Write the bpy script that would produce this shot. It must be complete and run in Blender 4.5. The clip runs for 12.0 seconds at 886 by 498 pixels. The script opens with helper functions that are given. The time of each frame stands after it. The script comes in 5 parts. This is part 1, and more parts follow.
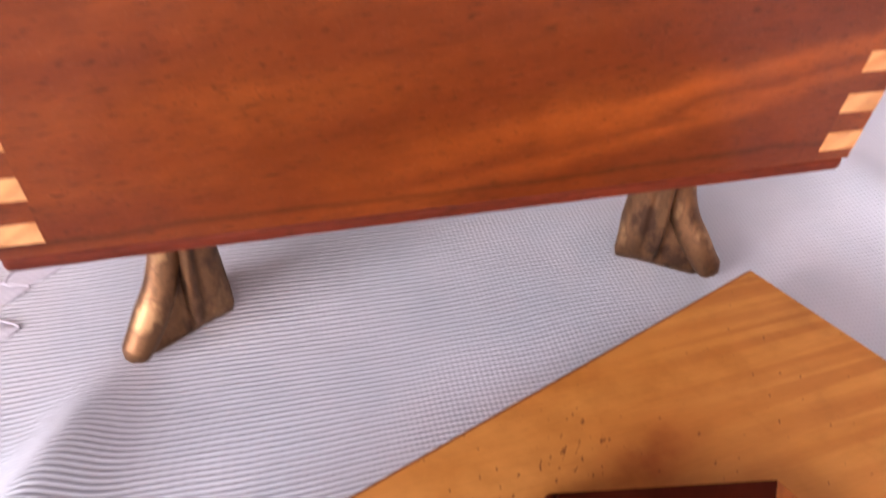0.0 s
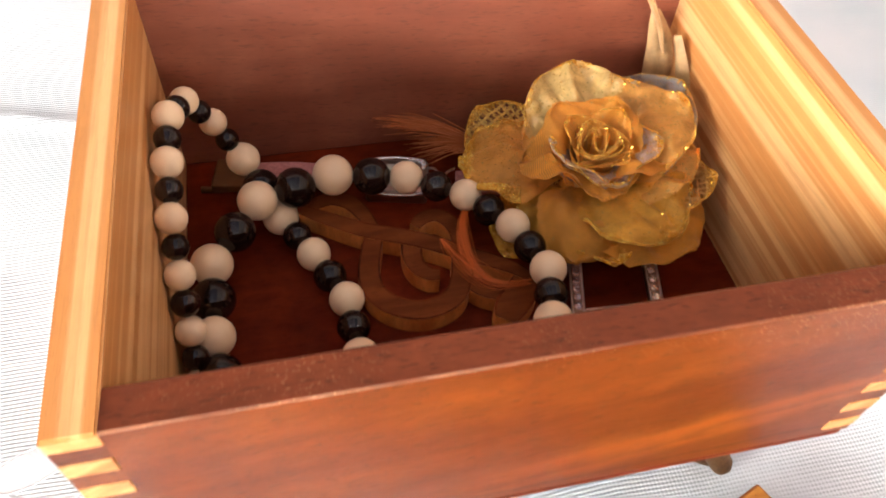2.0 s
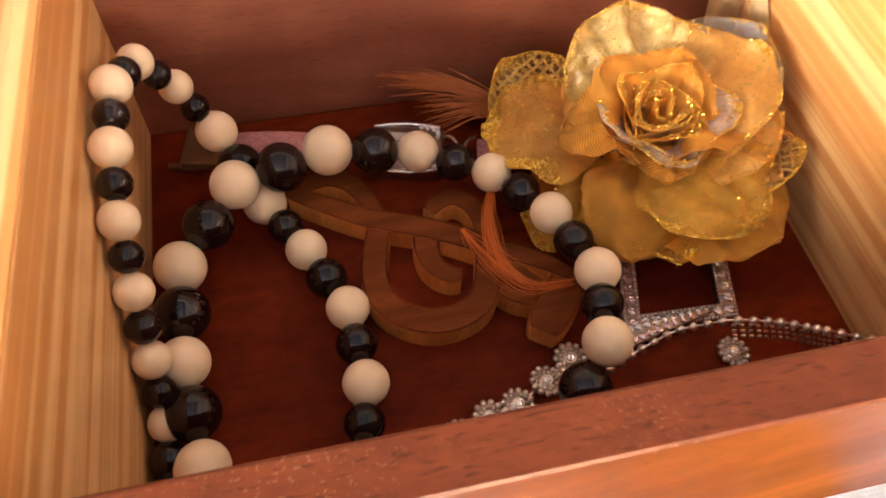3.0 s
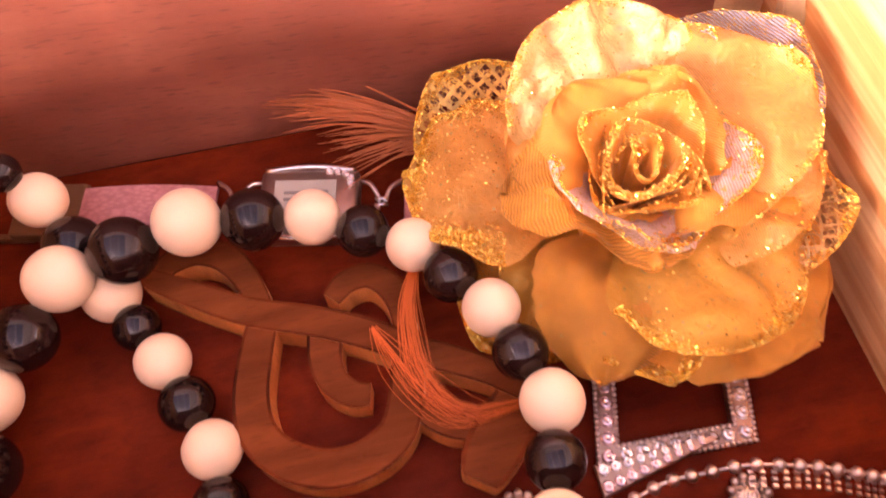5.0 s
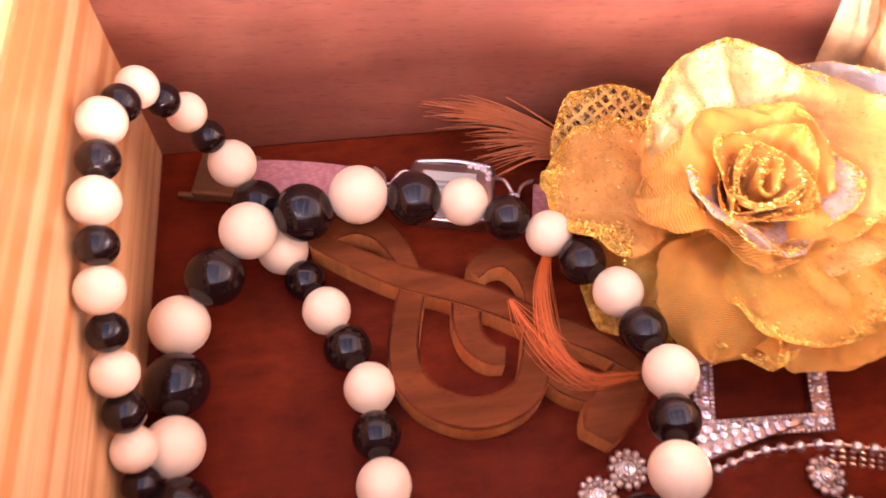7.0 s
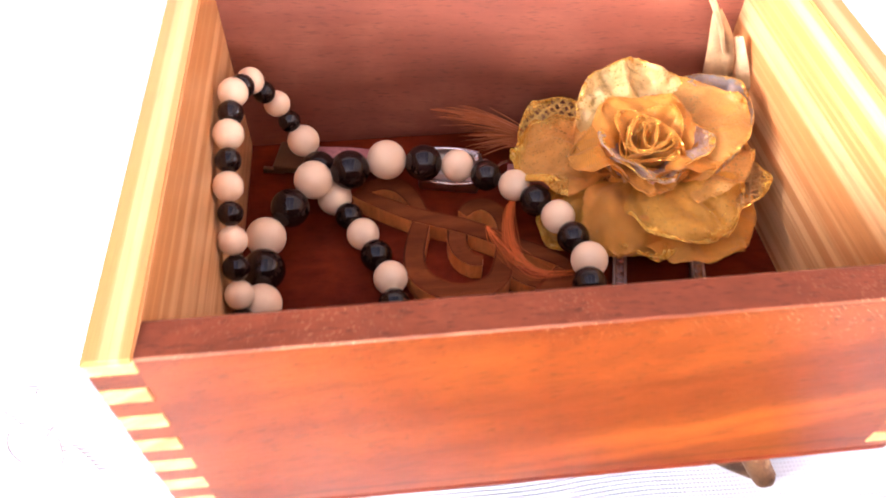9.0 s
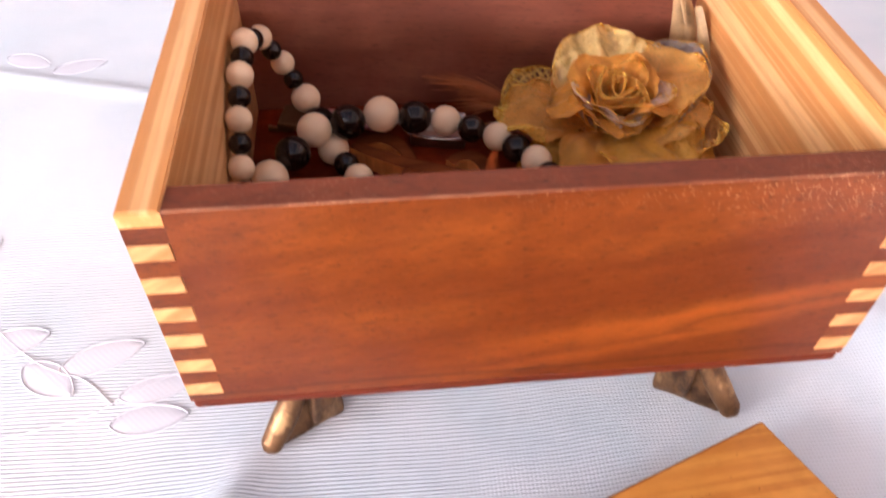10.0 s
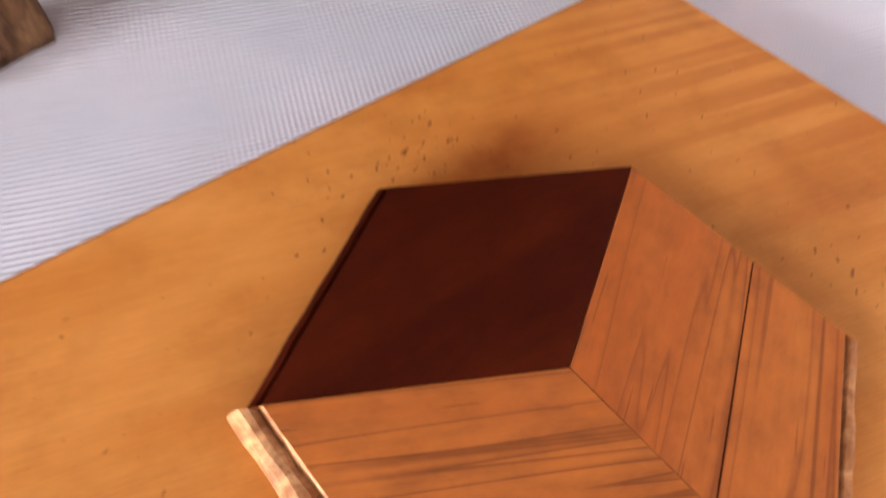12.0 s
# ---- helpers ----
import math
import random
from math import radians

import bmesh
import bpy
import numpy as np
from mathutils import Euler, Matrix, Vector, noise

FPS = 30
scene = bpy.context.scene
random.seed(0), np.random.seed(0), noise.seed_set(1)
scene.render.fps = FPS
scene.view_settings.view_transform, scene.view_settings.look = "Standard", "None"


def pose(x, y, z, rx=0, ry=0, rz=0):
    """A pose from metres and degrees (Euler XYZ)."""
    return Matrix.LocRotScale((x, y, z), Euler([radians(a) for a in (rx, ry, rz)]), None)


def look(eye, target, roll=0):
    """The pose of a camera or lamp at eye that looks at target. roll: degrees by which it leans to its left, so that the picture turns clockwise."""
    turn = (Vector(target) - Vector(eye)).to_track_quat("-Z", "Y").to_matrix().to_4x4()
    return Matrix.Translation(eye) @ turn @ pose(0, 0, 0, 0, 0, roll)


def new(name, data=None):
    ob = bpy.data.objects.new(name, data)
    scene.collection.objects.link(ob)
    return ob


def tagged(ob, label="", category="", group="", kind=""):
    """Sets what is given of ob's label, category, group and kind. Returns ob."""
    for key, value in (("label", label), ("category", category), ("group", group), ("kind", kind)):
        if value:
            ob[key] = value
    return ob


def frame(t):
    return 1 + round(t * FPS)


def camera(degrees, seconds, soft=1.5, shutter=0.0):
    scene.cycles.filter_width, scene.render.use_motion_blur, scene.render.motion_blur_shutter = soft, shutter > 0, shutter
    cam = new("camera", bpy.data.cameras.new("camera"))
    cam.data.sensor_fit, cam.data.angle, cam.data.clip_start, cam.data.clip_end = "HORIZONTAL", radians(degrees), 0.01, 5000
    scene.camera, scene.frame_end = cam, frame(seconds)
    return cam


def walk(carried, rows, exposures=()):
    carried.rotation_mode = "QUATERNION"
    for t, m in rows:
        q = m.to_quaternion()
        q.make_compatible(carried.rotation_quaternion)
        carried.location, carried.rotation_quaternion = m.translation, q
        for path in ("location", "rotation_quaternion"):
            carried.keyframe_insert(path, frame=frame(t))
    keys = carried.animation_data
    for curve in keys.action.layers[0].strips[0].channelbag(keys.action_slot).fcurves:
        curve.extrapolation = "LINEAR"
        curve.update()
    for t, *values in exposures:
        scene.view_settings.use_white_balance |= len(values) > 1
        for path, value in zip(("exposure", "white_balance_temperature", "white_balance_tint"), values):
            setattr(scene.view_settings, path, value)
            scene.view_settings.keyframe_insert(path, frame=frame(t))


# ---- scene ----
cam = camera(61.71, 12.0, soft=1.7, shutter=0.6)
# seconds, eye, target, roll
PATH = [
    (0, (-0.0435, -0.1168, 0.1640), (-0.0116, -0.0160, 0.0576), 5.02),
    (0.5, (-0.0479, -0.1074, 0.1853), (-0.0179, -0.0056, 0.0793), 4.62),
    (1, (-0.0509, -0.0949, 0.2141), (-0.0214, 0.0066, 0.1076), 4.81),
    (1.5, (-0.0500, -0.0870, 0.2371), (-0.0235, 0.0089, 0.1249), 4.30),
    (2, (-0.0472, -0.0634, 0.2505), (-0.0217, 0.0258, 0.1327), 4.77),
    (2.5, (-0.0446, -0.0407, 0.2388), (-0.0202, 0.0428, 0.1166), 4.67),
    (4.3, (-0.0203, 0.0076, 0.2021), (-0.0039, 0.0785, 0.0710), 1.04),
    (4.5, (-0.0143, 0.0124, 0.1999), (0.0015, 0.0827, 0.0684), 0.15),
    (5, (-0.0036, 0.0262, 0.1960), (0.0103, 0.0955, 0.0637), -1.65),
    (5.5, (-0.0040, 0.0340, 0.1936), (0.0117, 0.1032, 0.0615), 0.42),
    (6, (-0.0115, 0.0375, 0.1948), (0.0017, 0.1050, 0.0615), 0.42),
    (6.5, (-0.0231, 0.0276, 0.1994), (-0.0111, 0.0996, 0.0683), 1.40),
    (7, (-0.0359, 0.0114, 0.2119), (-0.0217, 0.0859, 0.0825), 3.76),
    (9, (-0.0389, -0.0766, 0.2477), (-0.0282, 0.0182, 0.1319), 0.82),
    (9.5, (-0.0435, -0.1029, 0.2517), (-0.0326, -0.0046, 0.1390), 1.64),
    (10, (-0.0412, -0.1203, 0.2390), (-0.0286, -0.0178, 0.1302), 1.64),
    (10.5, (-0.0424, -0.1362, 0.2241), (-0.0251, -0.0370, 0.1129), 2.88),
    (11, (-0.0360, -0.1509, 0.2026), (-0.0141, -0.0617, 0.0840), 2.62),
    (11.3, (-0.0332, -0.1523, 0.1838), (-0.0046, -0.0648, 0.0654), 4.38),
    (11.5, (-0.0276, -0.1485, 0.1670), (0.0016, -0.0629, 0.0473), 4.13),
    (11.6, (-0.0245, -0.1441, 0.1587), (0.0059, -0.0614, 0.0373), 4.87),
    (12, (-0.0173, -0.1344, 0.1351), (0.0141, -0.0616, 0.0077), 6.81),
]
EXPOSURES = [
    (0.0, -0.14, 6850, 32), (0.5, -0.03, 6800, 31), (1.0, 0.3, 6950, 18), (2.0, 0.55, 7150, 9), (2.5, 0.6, 7500, 2), (4.3, 2.0, 8000, 48), (5.0, 1.97, 7900, 54),
    (5.5, 1.92, 7700, 60), (6.5, 1.9, 7300, 62), (7.0, 2.22, 6550, 37), (9.0, 1.43, 6400, 24), (10.0, 0.33, 6650, 21), (10.5, 0.2, 6700, 19), (11.0, -0.05, 6850, 24), (11.5, -0.09, 6880, 26), (12.0, 0.04, 6900, 25),
]
walk(cam, [(t, look(eye, target, roll)) for t, eye, target, roll in PATH], EXPOSURES)

# ---- world and light ----
world = bpy.data.worlds.new("sky")
scene.world = world
world.use_nodes = True
wn = world.node_tree.nodes
sky = wn.new("ShaderNodeTexSky")
sky.sky_type, sky.sun_disc = "NISHITA", False
sky.sun_elevation, sky.sun_rotation = radians(40), radians(200)
wn["Background"].inputs["Strength"].default_value = 0.1
world.node_tree.links.new(sky.outputs[0], wn["Background"].inputs["Color"])

WIN_Y0, WIN_Y1, WIN_Z0, WIN_Z1, WALL_X = -1.75, -0.25, 0.10, 0.95, -1.6
window_light = new("window_light", bpy.data.lights.new("window_light", "AREA"))
window_light.data.shape, window_light.data.size, window_light.data.size_y = "RECTANGLE", WIN_Y1 - WIN_Y0 - 0.1, WIN_Z1 - WIN_Z0 - 0.1
window_light.data.energy, window_light.data.color = 75.0, (0.94, 0.98, 1.0)
window_light.matrix_world = look((WALL_X - 0.12, (WIN_Y0 + WIN_Y1) / 2, (WIN_Z0 + WIN_Z1) / 2), (0.0, (WIN_Y0 + WIN_Y1) / 2 + 0.6, (WIN_Z0 + WIN_Z1) / 2))

SOUTH_Y, SOU_X0, SOU_X1, SOU_Z0, SOU_Z1 = -2.2, -1.2, 0.9, 0.10, 1.02
front_light = new("front_window_light", bpy.data.lights.new("front_window_light", "AREA"))
front_light.data.shape, front_light.data.size, front_light.data.size_y = "RECTANGLE", SOU_X1 - SOU_X0 - 0.1, SOU_Z1 - SOU_Z0 - 0.1
front_light.data.energy, front_light.data.color = 31.0, (1.0, 0.96, 0.93)
front_light.matrix_world = look(((SOU_X0 + SOU_X1) / 2, SOUTH_Y - 0.12, (SOU_Z0 + SOU_Z1) / 2), ((SOU_X0 + SOU_X1) / 2, 0.0, (SOU_Z0 + SOU_Z1) / 2))
# unseen window added on this side to brighten the box's left wall
EAST_X, EAS_Y0, EAS_Y1, EAS_Z0, EAS_Z1 = 2.2, -0.9, 0.5, 0.20, 1.15
east_fill = new("east_window_fill", bpy.data.lights.new("east_window_fill", "AREA"))
east_fill.data.shape, east_fill.data.size, east_fill.data.size_y = "RECTANGLE", EAS_Y1 - EAS_Y0 - 0.1, EAS_Z1 - EAS_Z0 - 0.1
east_fill.data.energy, east_fill.data.color = 5.5, (1.0, 0.94, 0.94)
east_fill.matrix_world = look((EAST_X + 0.12, (EAS_Y0 + EAS_Y1) / 2, (EAS_Z0 + EAS_Z1) / 2), (0.0, (EAS_Y0 + EAS_Y1) / 2, (EAS_Z0 + EAS_Z1) / 2))
# overhead fill lamp, set in an unseen roof window added for it
ROOF_X0, ROOF_X1, ROOF_Y0, ROOF_Y1 = -1.45, 0.95, -1.85, 0.85
roof_fill_light = new("roof_fill_light", bpy.data.lights.new("roof_fill_light", "AREA"))
roof_fill_light.data.shape, roof_fill_light.data.size, roof_fill_light.data.size_y = "RECTANGLE", ROOF_X1 - ROOF_X0 - 0.1, ROOF_Y1 - ROOF_Y0 - 0.1
roof_fill_light.data.energy, roof_fill_light.data.color = 1.6, (1.0, 0.97, 0.95)
roof_fill_light.matrix_world = Matrix.Translation(((ROOF_X0 + ROOF_X1) / 2, (ROOF_Y0 + ROOF_Y1) / 2, 1.92))


# ---- materials ----
def material(name, colour=(0.5, 0.5, 0.5), rough=0.5, metal=0.0, **more):
    m = bpy.data.materials.new(name)
    m.use_nodes = True
    b = m.node_tree.nodes["Principled BSDF"]
    b.inputs["Base Color"].default_value = (*colour, 1)
    b.inputs["Roughness"].default_value = rough
    b.inputs["Metallic"].default_value = metal
    for key, value in more.items():
        b.inputs[key.replace("_", " ")].default_value = value
    return m


class Nodes:
    """Short hand for wiring a material."""

    def __init__(self, m):
        self.tree, self.bsdf = m.node_tree, m.node_tree.nodes["Principled BSDF"]

    def add(self, kind, settings=None, **inputs):
        n = self.tree.nodes.new("ShaderNode" + kind)
        for key, value in (settings or {}).items():
            setattr(n, key, value)
        for key, value in inputs.items():
            self.put(n.inputs[key.replace("_", " ")], value)
        return n

    def put(self, socket, value):
        if hasattr(value, "is_output"):
            self.tree.links.new(value, socket)
        else:
            socket.default_value = value

    def coords(self, scale, spread=0.0, turn=(0, 0, 0)):
        c = self.add("TexCoord").outputs["Object"]
        if any(turn):
            c = self.add("Mapping", Vector=c, Rotation=[radians(a) for a in turn]).outputs[0]
        n = self.add("Mapping", Scale=scale)
        self.put(n.inputs["Vector"], c)
        if spread:
            r = self.add("ObjectInfo").outputs["Random"]
            s = self.add("Math", {"operation": "MULTIPLY"})
            self.put(s.inputs[0], r), self.put(s.inputs[1], spread)
            self.put(n.inputs["Location"], s.outputs[0])
        return n.outputs[0]

    def noise(self, vector, scale=1.0, detail=4.0, rough=0.55, distort=0.0):
        return self.add("TexNoise", Vector=vector, Scale=scale, Detail=detail, Roughness=rough, Distortion=distort).outputs["Fac"]

    def ramp(self, fac, *stops):
        n = self.add("ValToRGB")
        self.put(n.inputs[0], fac)
        e = n.color_ramp.elements
        while len(e) < len(stops):
            e.new(0.5)
        for k, (at, colour) in enumerate(stops):
            e[k].position = at
            e[k].color = (*colour, 1) if len(colour) == 3 else colour
        return n.outputs["Color"]

    def mix(self, fac, a, b, blend="MIX"):
        n = self.add("Mix", {"data_type": "RGBA", "blend_type": blend})
        for socket, value in ((n.inputs[0], fac), (n.inputs[6], a), (n.inputs[7], b)):
            self.put(socket, value if hasattr(value, "is_output") or isinstance(value, float) else (*value, 1))
        return n.outputs[2]

    def math(self, op, a, b=0.0):
        n = self.add("Math", {"operation": op})
        self.put(n.inputs[0], a), self.put(n.inputs[1], b)
        return n.outputs[0]

    def bump(self, height, strength=0.3, distance=0.0005):
        n = self.add("Bump", Strength=strength, Distance=distance, Height=height)
        self.put(self.bsdf.inputs["Normal"], n.outputs[0])


def grey(v):
    return (v, v, v)


def wood(name, dark, light, axis=0, rough=0.42, bands=1.0, pores=0.5, coat=0.0, knots=0.0, figure=1.0, turn=(0, 0, 0), lines=0.0, blotch=0.3, fibre=0.8, flecks=0.0, spec=0.3, streak=None, run=1.0, glint_from=None, coat_rough=0.3, line_gap=420.0, mottle=0.14, pits=0.0):
    """Wood with its grain along an axis: growth bands, blotches, fine fibres, dark pores and dark grain lines."""
    m = material(name, light, rough)
    n = Nodes(m)

    def grain(wide, long, spread):
        s = [wide] * 3
        s[axis] = long
        return n.coords(s, spread, turn)

    big = n.noise(grain(62.0 * figure, 7.0 * figure * run, 7.0), 1.0, 3.0, 0.5, 0.5 * run)
    fine = n.noise(grain(700.0, 60.0, 3.0), 1.0, 3.0, 0.6)
    pore = n.noise(grain(1500.0, 260.0, 5.0), 1.0, 1.5, 0.5)
    cloud = n.noise(n.coords([38, 38, 38], 6.0, turn), 1.0, 4.0, 0.6)
    mid = tuple((a + b) / 2 for a, b in zip(dark, light))
    c = n.ramp(big, (0.5 - 0.18 / bands, dark), (0.5, mid), (0.5 + 0.16 / bands, light))
    c = n.mix(n.math("MULTIPLY", n.ramp(cloud, (0.42, grey(1)), (0.62, grey(0))), blotch), c, dark)
    c = n.mix(n.math("MULTIPLY", fine, fibre), c, n.mix(0.5, c, tuple(0.5 * a for a in dark)))
    spots = n.ramp(pore, (0.58, grey(0)), (0.74, grey(1)))
    c = n.mix(n.math("MULTIPLY", spots, pores), c, tuple(0.3 * a for a in dark))
    if lines:
        thin = n.noise(grain(line_gap, line_gap * 0.03, 4.0), 1.0, 2.0, 0.6, 0.15)
        cutl = n.math("MAXIMUM", n.ramp(thin, (0.548, grey(0)), (0.560, grey(1)), (0.570, grey(0.5)), (0.60, grey(0))), n.math("MULTIPLY", n.ramp(thin, (0.425, grey(0)), (0.437, grey(1)), (0.445, grey(0.4)), (0.48, grey(0))), 0.7))
        dash = n.ramp(n.noise(grain(1300.0, 55.0, 9.0), 1.0, 1.0, 0.5, 0.2), (0.73, grey(0)), (0.77, grey(1)))
        c = n.mix(n.math("MULTIPLY", n.math("MAXIMUM", cutl, n.math("MULTIPLY", dash, 0.8)), lines), c, tuple(0.42 * a for a in dark))
    if streak:
        # a paler flame of heartwood that climbs across the board: height, slope, width and colour
        at, slope, wide, pale = streak
        p = n.add("SeparateXYZ", Vector=n.add("TexCoord").outputs["Object"])
        wander = n.math("MULTIPLY", n.math("SUBTRACT", n.noise(n.coords([18, 18, 60]), 1.0, 3.0), 0.5), 0.018)
        off = n.math("SUBTRACT", n.math("SUBTRACT", n.math("ADD", p.outputs["Z"], wander), at), n.math("MULTIPLY", p.outputs["X"], slope))
        reach = n.ramp(n.math("ADD", n.math("MULTIPLY", p.outputs["X"], 5.0), 0.5), (0.3, grey(0.15)), (0.7, grey(1)))

        def band(shift, width):
            d = n.math("ADD", off, shift)
            return n.math("POWER", 2.718, n.math("MULTIPLY", n.math("MULTIPLY", d, d), -1.0 / width**2))

        flames = n.math("ADD", band(0.0, wide), n.math("MULTIPLY", band(0.0085, wide * 0.7), 0.7))
        c = n.mix(n.math("MULTIPLY", n.math("MULTIPLY", flames, reach), 0.42), c, pale)
        c = n.mix(n.math("MULTIPLY", n.math("MULTIPLY", band(0.0050, 0.0007), reach), 0.45), c, dark)
        # a dark wavy grain line low on the board
        low = n.math("SUBTRACT", n.math("ADD", p.outputs["Z"], n.math("MULTIPLY", wander, 0.5)), n.math("ADD", n.math("MULTIPLY", p.outputs["X"], 0.02), 0.0088))
        line = n.math("POWER", 2.718, n.math("MULTIPLY", n.math("MULTIPLY", low, low), -1.0 / 0.0009**2))
        c = n.mix(n.math("MULTIPLY", line, 0.6), c, tuple(0.4 * a for a in dark))
    # pale specks; high on the front they are glints painted into the colour
    if flecks:
        chip = n.noise(grain(1700.0, 1200.0, 8.0), 1.0, 1.0, 0.5)
        where = n.noise(n.coords([22, 22, 22], 3.0), 1.0, 2.0)
        f = n.math("MULTIPLY", n.ramp(chip, (0.62, grey(0)), (0.70, grey(1))), n.ramp(where, (0.45, grey(0)), (0.6, grey(1))))
        if glint_from:
            high = n.add("SeparateXYZ", Vector=n.add("TexCoord").outputs["Object"])
            level = n.math("ADD", n.math("SUBTRACT", high.outputs["Z"], glint_from), n.math("MULTIPLY", high.outputs["X"], 0.14))
            f = n.math("MULTIPLY", n.ramp(chip, (0.665, grey(0)), (0.70, grey(1))), n.ramp(n.math("ADD", n.math("MULTIPLY", level, 45.0), n.math("MULTIPLY", where, 0.6)), (0.4, grey(0.05)), (1.0, grey(1))))
        c = n.mix(n.math("MULTIPLY", f, flecks), c, (0.80, 0.50, 0.27))
    if pits:
        # small open pores, dark and uneven, gathered in patches
        open_pore = n.noise(grain(900.0, 560.0, 5.0), 1.0, 2.0, 0.6)
        gathered = n.noise(n.coords([30, 30, 30], 4.0), 1.0, 3.0)
        hole = n.math("MULTIPLY", n.ramp(open_pore, (0.61, grey(0)), (0.68, grey(1))), n.ramp(gathered, (0.40, grey(0.1)), (0.62, grey(1))))
        c = n.mix(n.math("MULTIPLY", hole, pits), c, tuple(0.32 * a for a in dark))
    if knots:
        patch = n.noise(n.coords([45, 45, 45], 2.0), 1.0, 2.0)
        speck = n.noise(n.coords([420, 800, 500], 2.0, (0, 0, 55)), 1.0, 1.0)
        k = n.math("MULTIPLY", n.ramp(patch, (0.56, grey(0)), (0.66, grey(1))), n.ramp(speck, (0.61, grey(0)), (0.70, grey(1))))
        c = n.mix(n.math("MULTIPLY", k, knots), c, tuple(0.3 * a for a in dark))
    patchy = n.noise(grain(210.0, 120.0, 5.0), 1.0, 5.0, 0.65)
    c = n.mix(1.0, c, n.ramp(patchy, (0.30, grey(1 - 1.6 * mottle)), (0.52, grey(1.0)), (0.70, grey(1 + mottle))), "MULTIPLY")
    n.put(n.bsdf.inputs["Base Color"], c)
    smear = n.noise(n.coords([40, 40, 40], 2.0), 1.0, 4.0)
    n.put(n.bsdf.inputs["Roughness"], n.math("ADD", n.math("MULTIPLY", smear, 0.25), rough - 0.12))
    n.bsdf.inputs["Coat Weight"].default_value = coat
    n.bsdf.inputs["Specular IOR Level"].default_value = spec
    n.bsdf.inputs["Coat Roughness"].default_value = coat_rough
    relief = n.math("SUBTRACT", fine, n.math("MULTIPLY", spots, 0.5))
    if flecks:
        # the painted flecks are raised in the relief too
        relief = n.math("ADD", relief, n.math("MULTIPLY", f, 4.0))
    n.bump(relief, 0.2, 0.0002)
    return m


RED_D, RED_L = (0.109, 0.0184, 0.0034), (0.200, 0.0438, 0.0064)
M_RED = wood("mahogany", RED_D, RED_L, 0, 0.36, 0.8, 0.7, 0.30, turn=(0, 7, 0), blotch=0.45, flecks=0.40, fibre=0.55, glint_from=0.069, mottle=0.11, pits=0.6, spec=0.20, coat_rough=0.26, figure=1.25, streak=(0.0200, 0.20, 0.0034, (0.36, 0.082, 0.010)))
# paler, pinker mahogany than the front: the panel's sheen is in its colour
M_BACK = wood("mahogany_inside", (0.235, 0.056, 0.029), (0.40, 0.125, 0.070), 0, 0.5, 1.3, 0.45, 0.25, turn=(0, -4, 0), blotch=0.6, spec=0.65, coat_rough=0.6, mottle=0.05)
M_FLOOR = wood("stained_floor", (0.115, 0.0118, 0.0031), (0.262, 0.0305, 0.0070), 0, 0.58, 1.1, 0.15, 0.0, figure=0.8, blotch=0.6, spec=0.06, mottle=0.18)
M_BASE = wood("base_board", (0.07, 0.009, 0.003), (0.15, 0.022, 0.006), 0, 0.5, 1.0, 0.5, 0.0, spec=0.2)
M_RIM = wood("mahogany_rim", (0.13, 0.025, 0.010), (0.22, 0.048, 0.018), 0, 0.40, 1.0, 0.7, 0.06, flecks=0.16, spec=0.2)
# worn upper edge; its pale line is a highlight put into the colour
M_WORN_GLINT = wood("worn_edge_highlight", (0.16, 0.035, 0.012), (0.36, 0.14, 0.07), 0, 0.35, 1.6, 0.6, 0.3, figure=3.0, run=1.5, flecks=0.5, blotch=0.9)
M_PINE = wood("pine", (0.64, 0.258, 0.078), (0.86, 0.49, 0.225), 1, 0.42, 3.0, 0.06, 0.2, figure=3.2, blotch=0.1, lines=0.16, run=0.06, line_gap=300.0, mottle=0.03, fibre=0.6)
M_TAIL = wood("pine_end", (0.45, 0.180, 0.058), (0.66, 0.345, 0.140), 0, 0.5, 1.6, 0.15, 0.0, 0.0, 3.0, turn=(0, 35, 0), blotch=0.1)
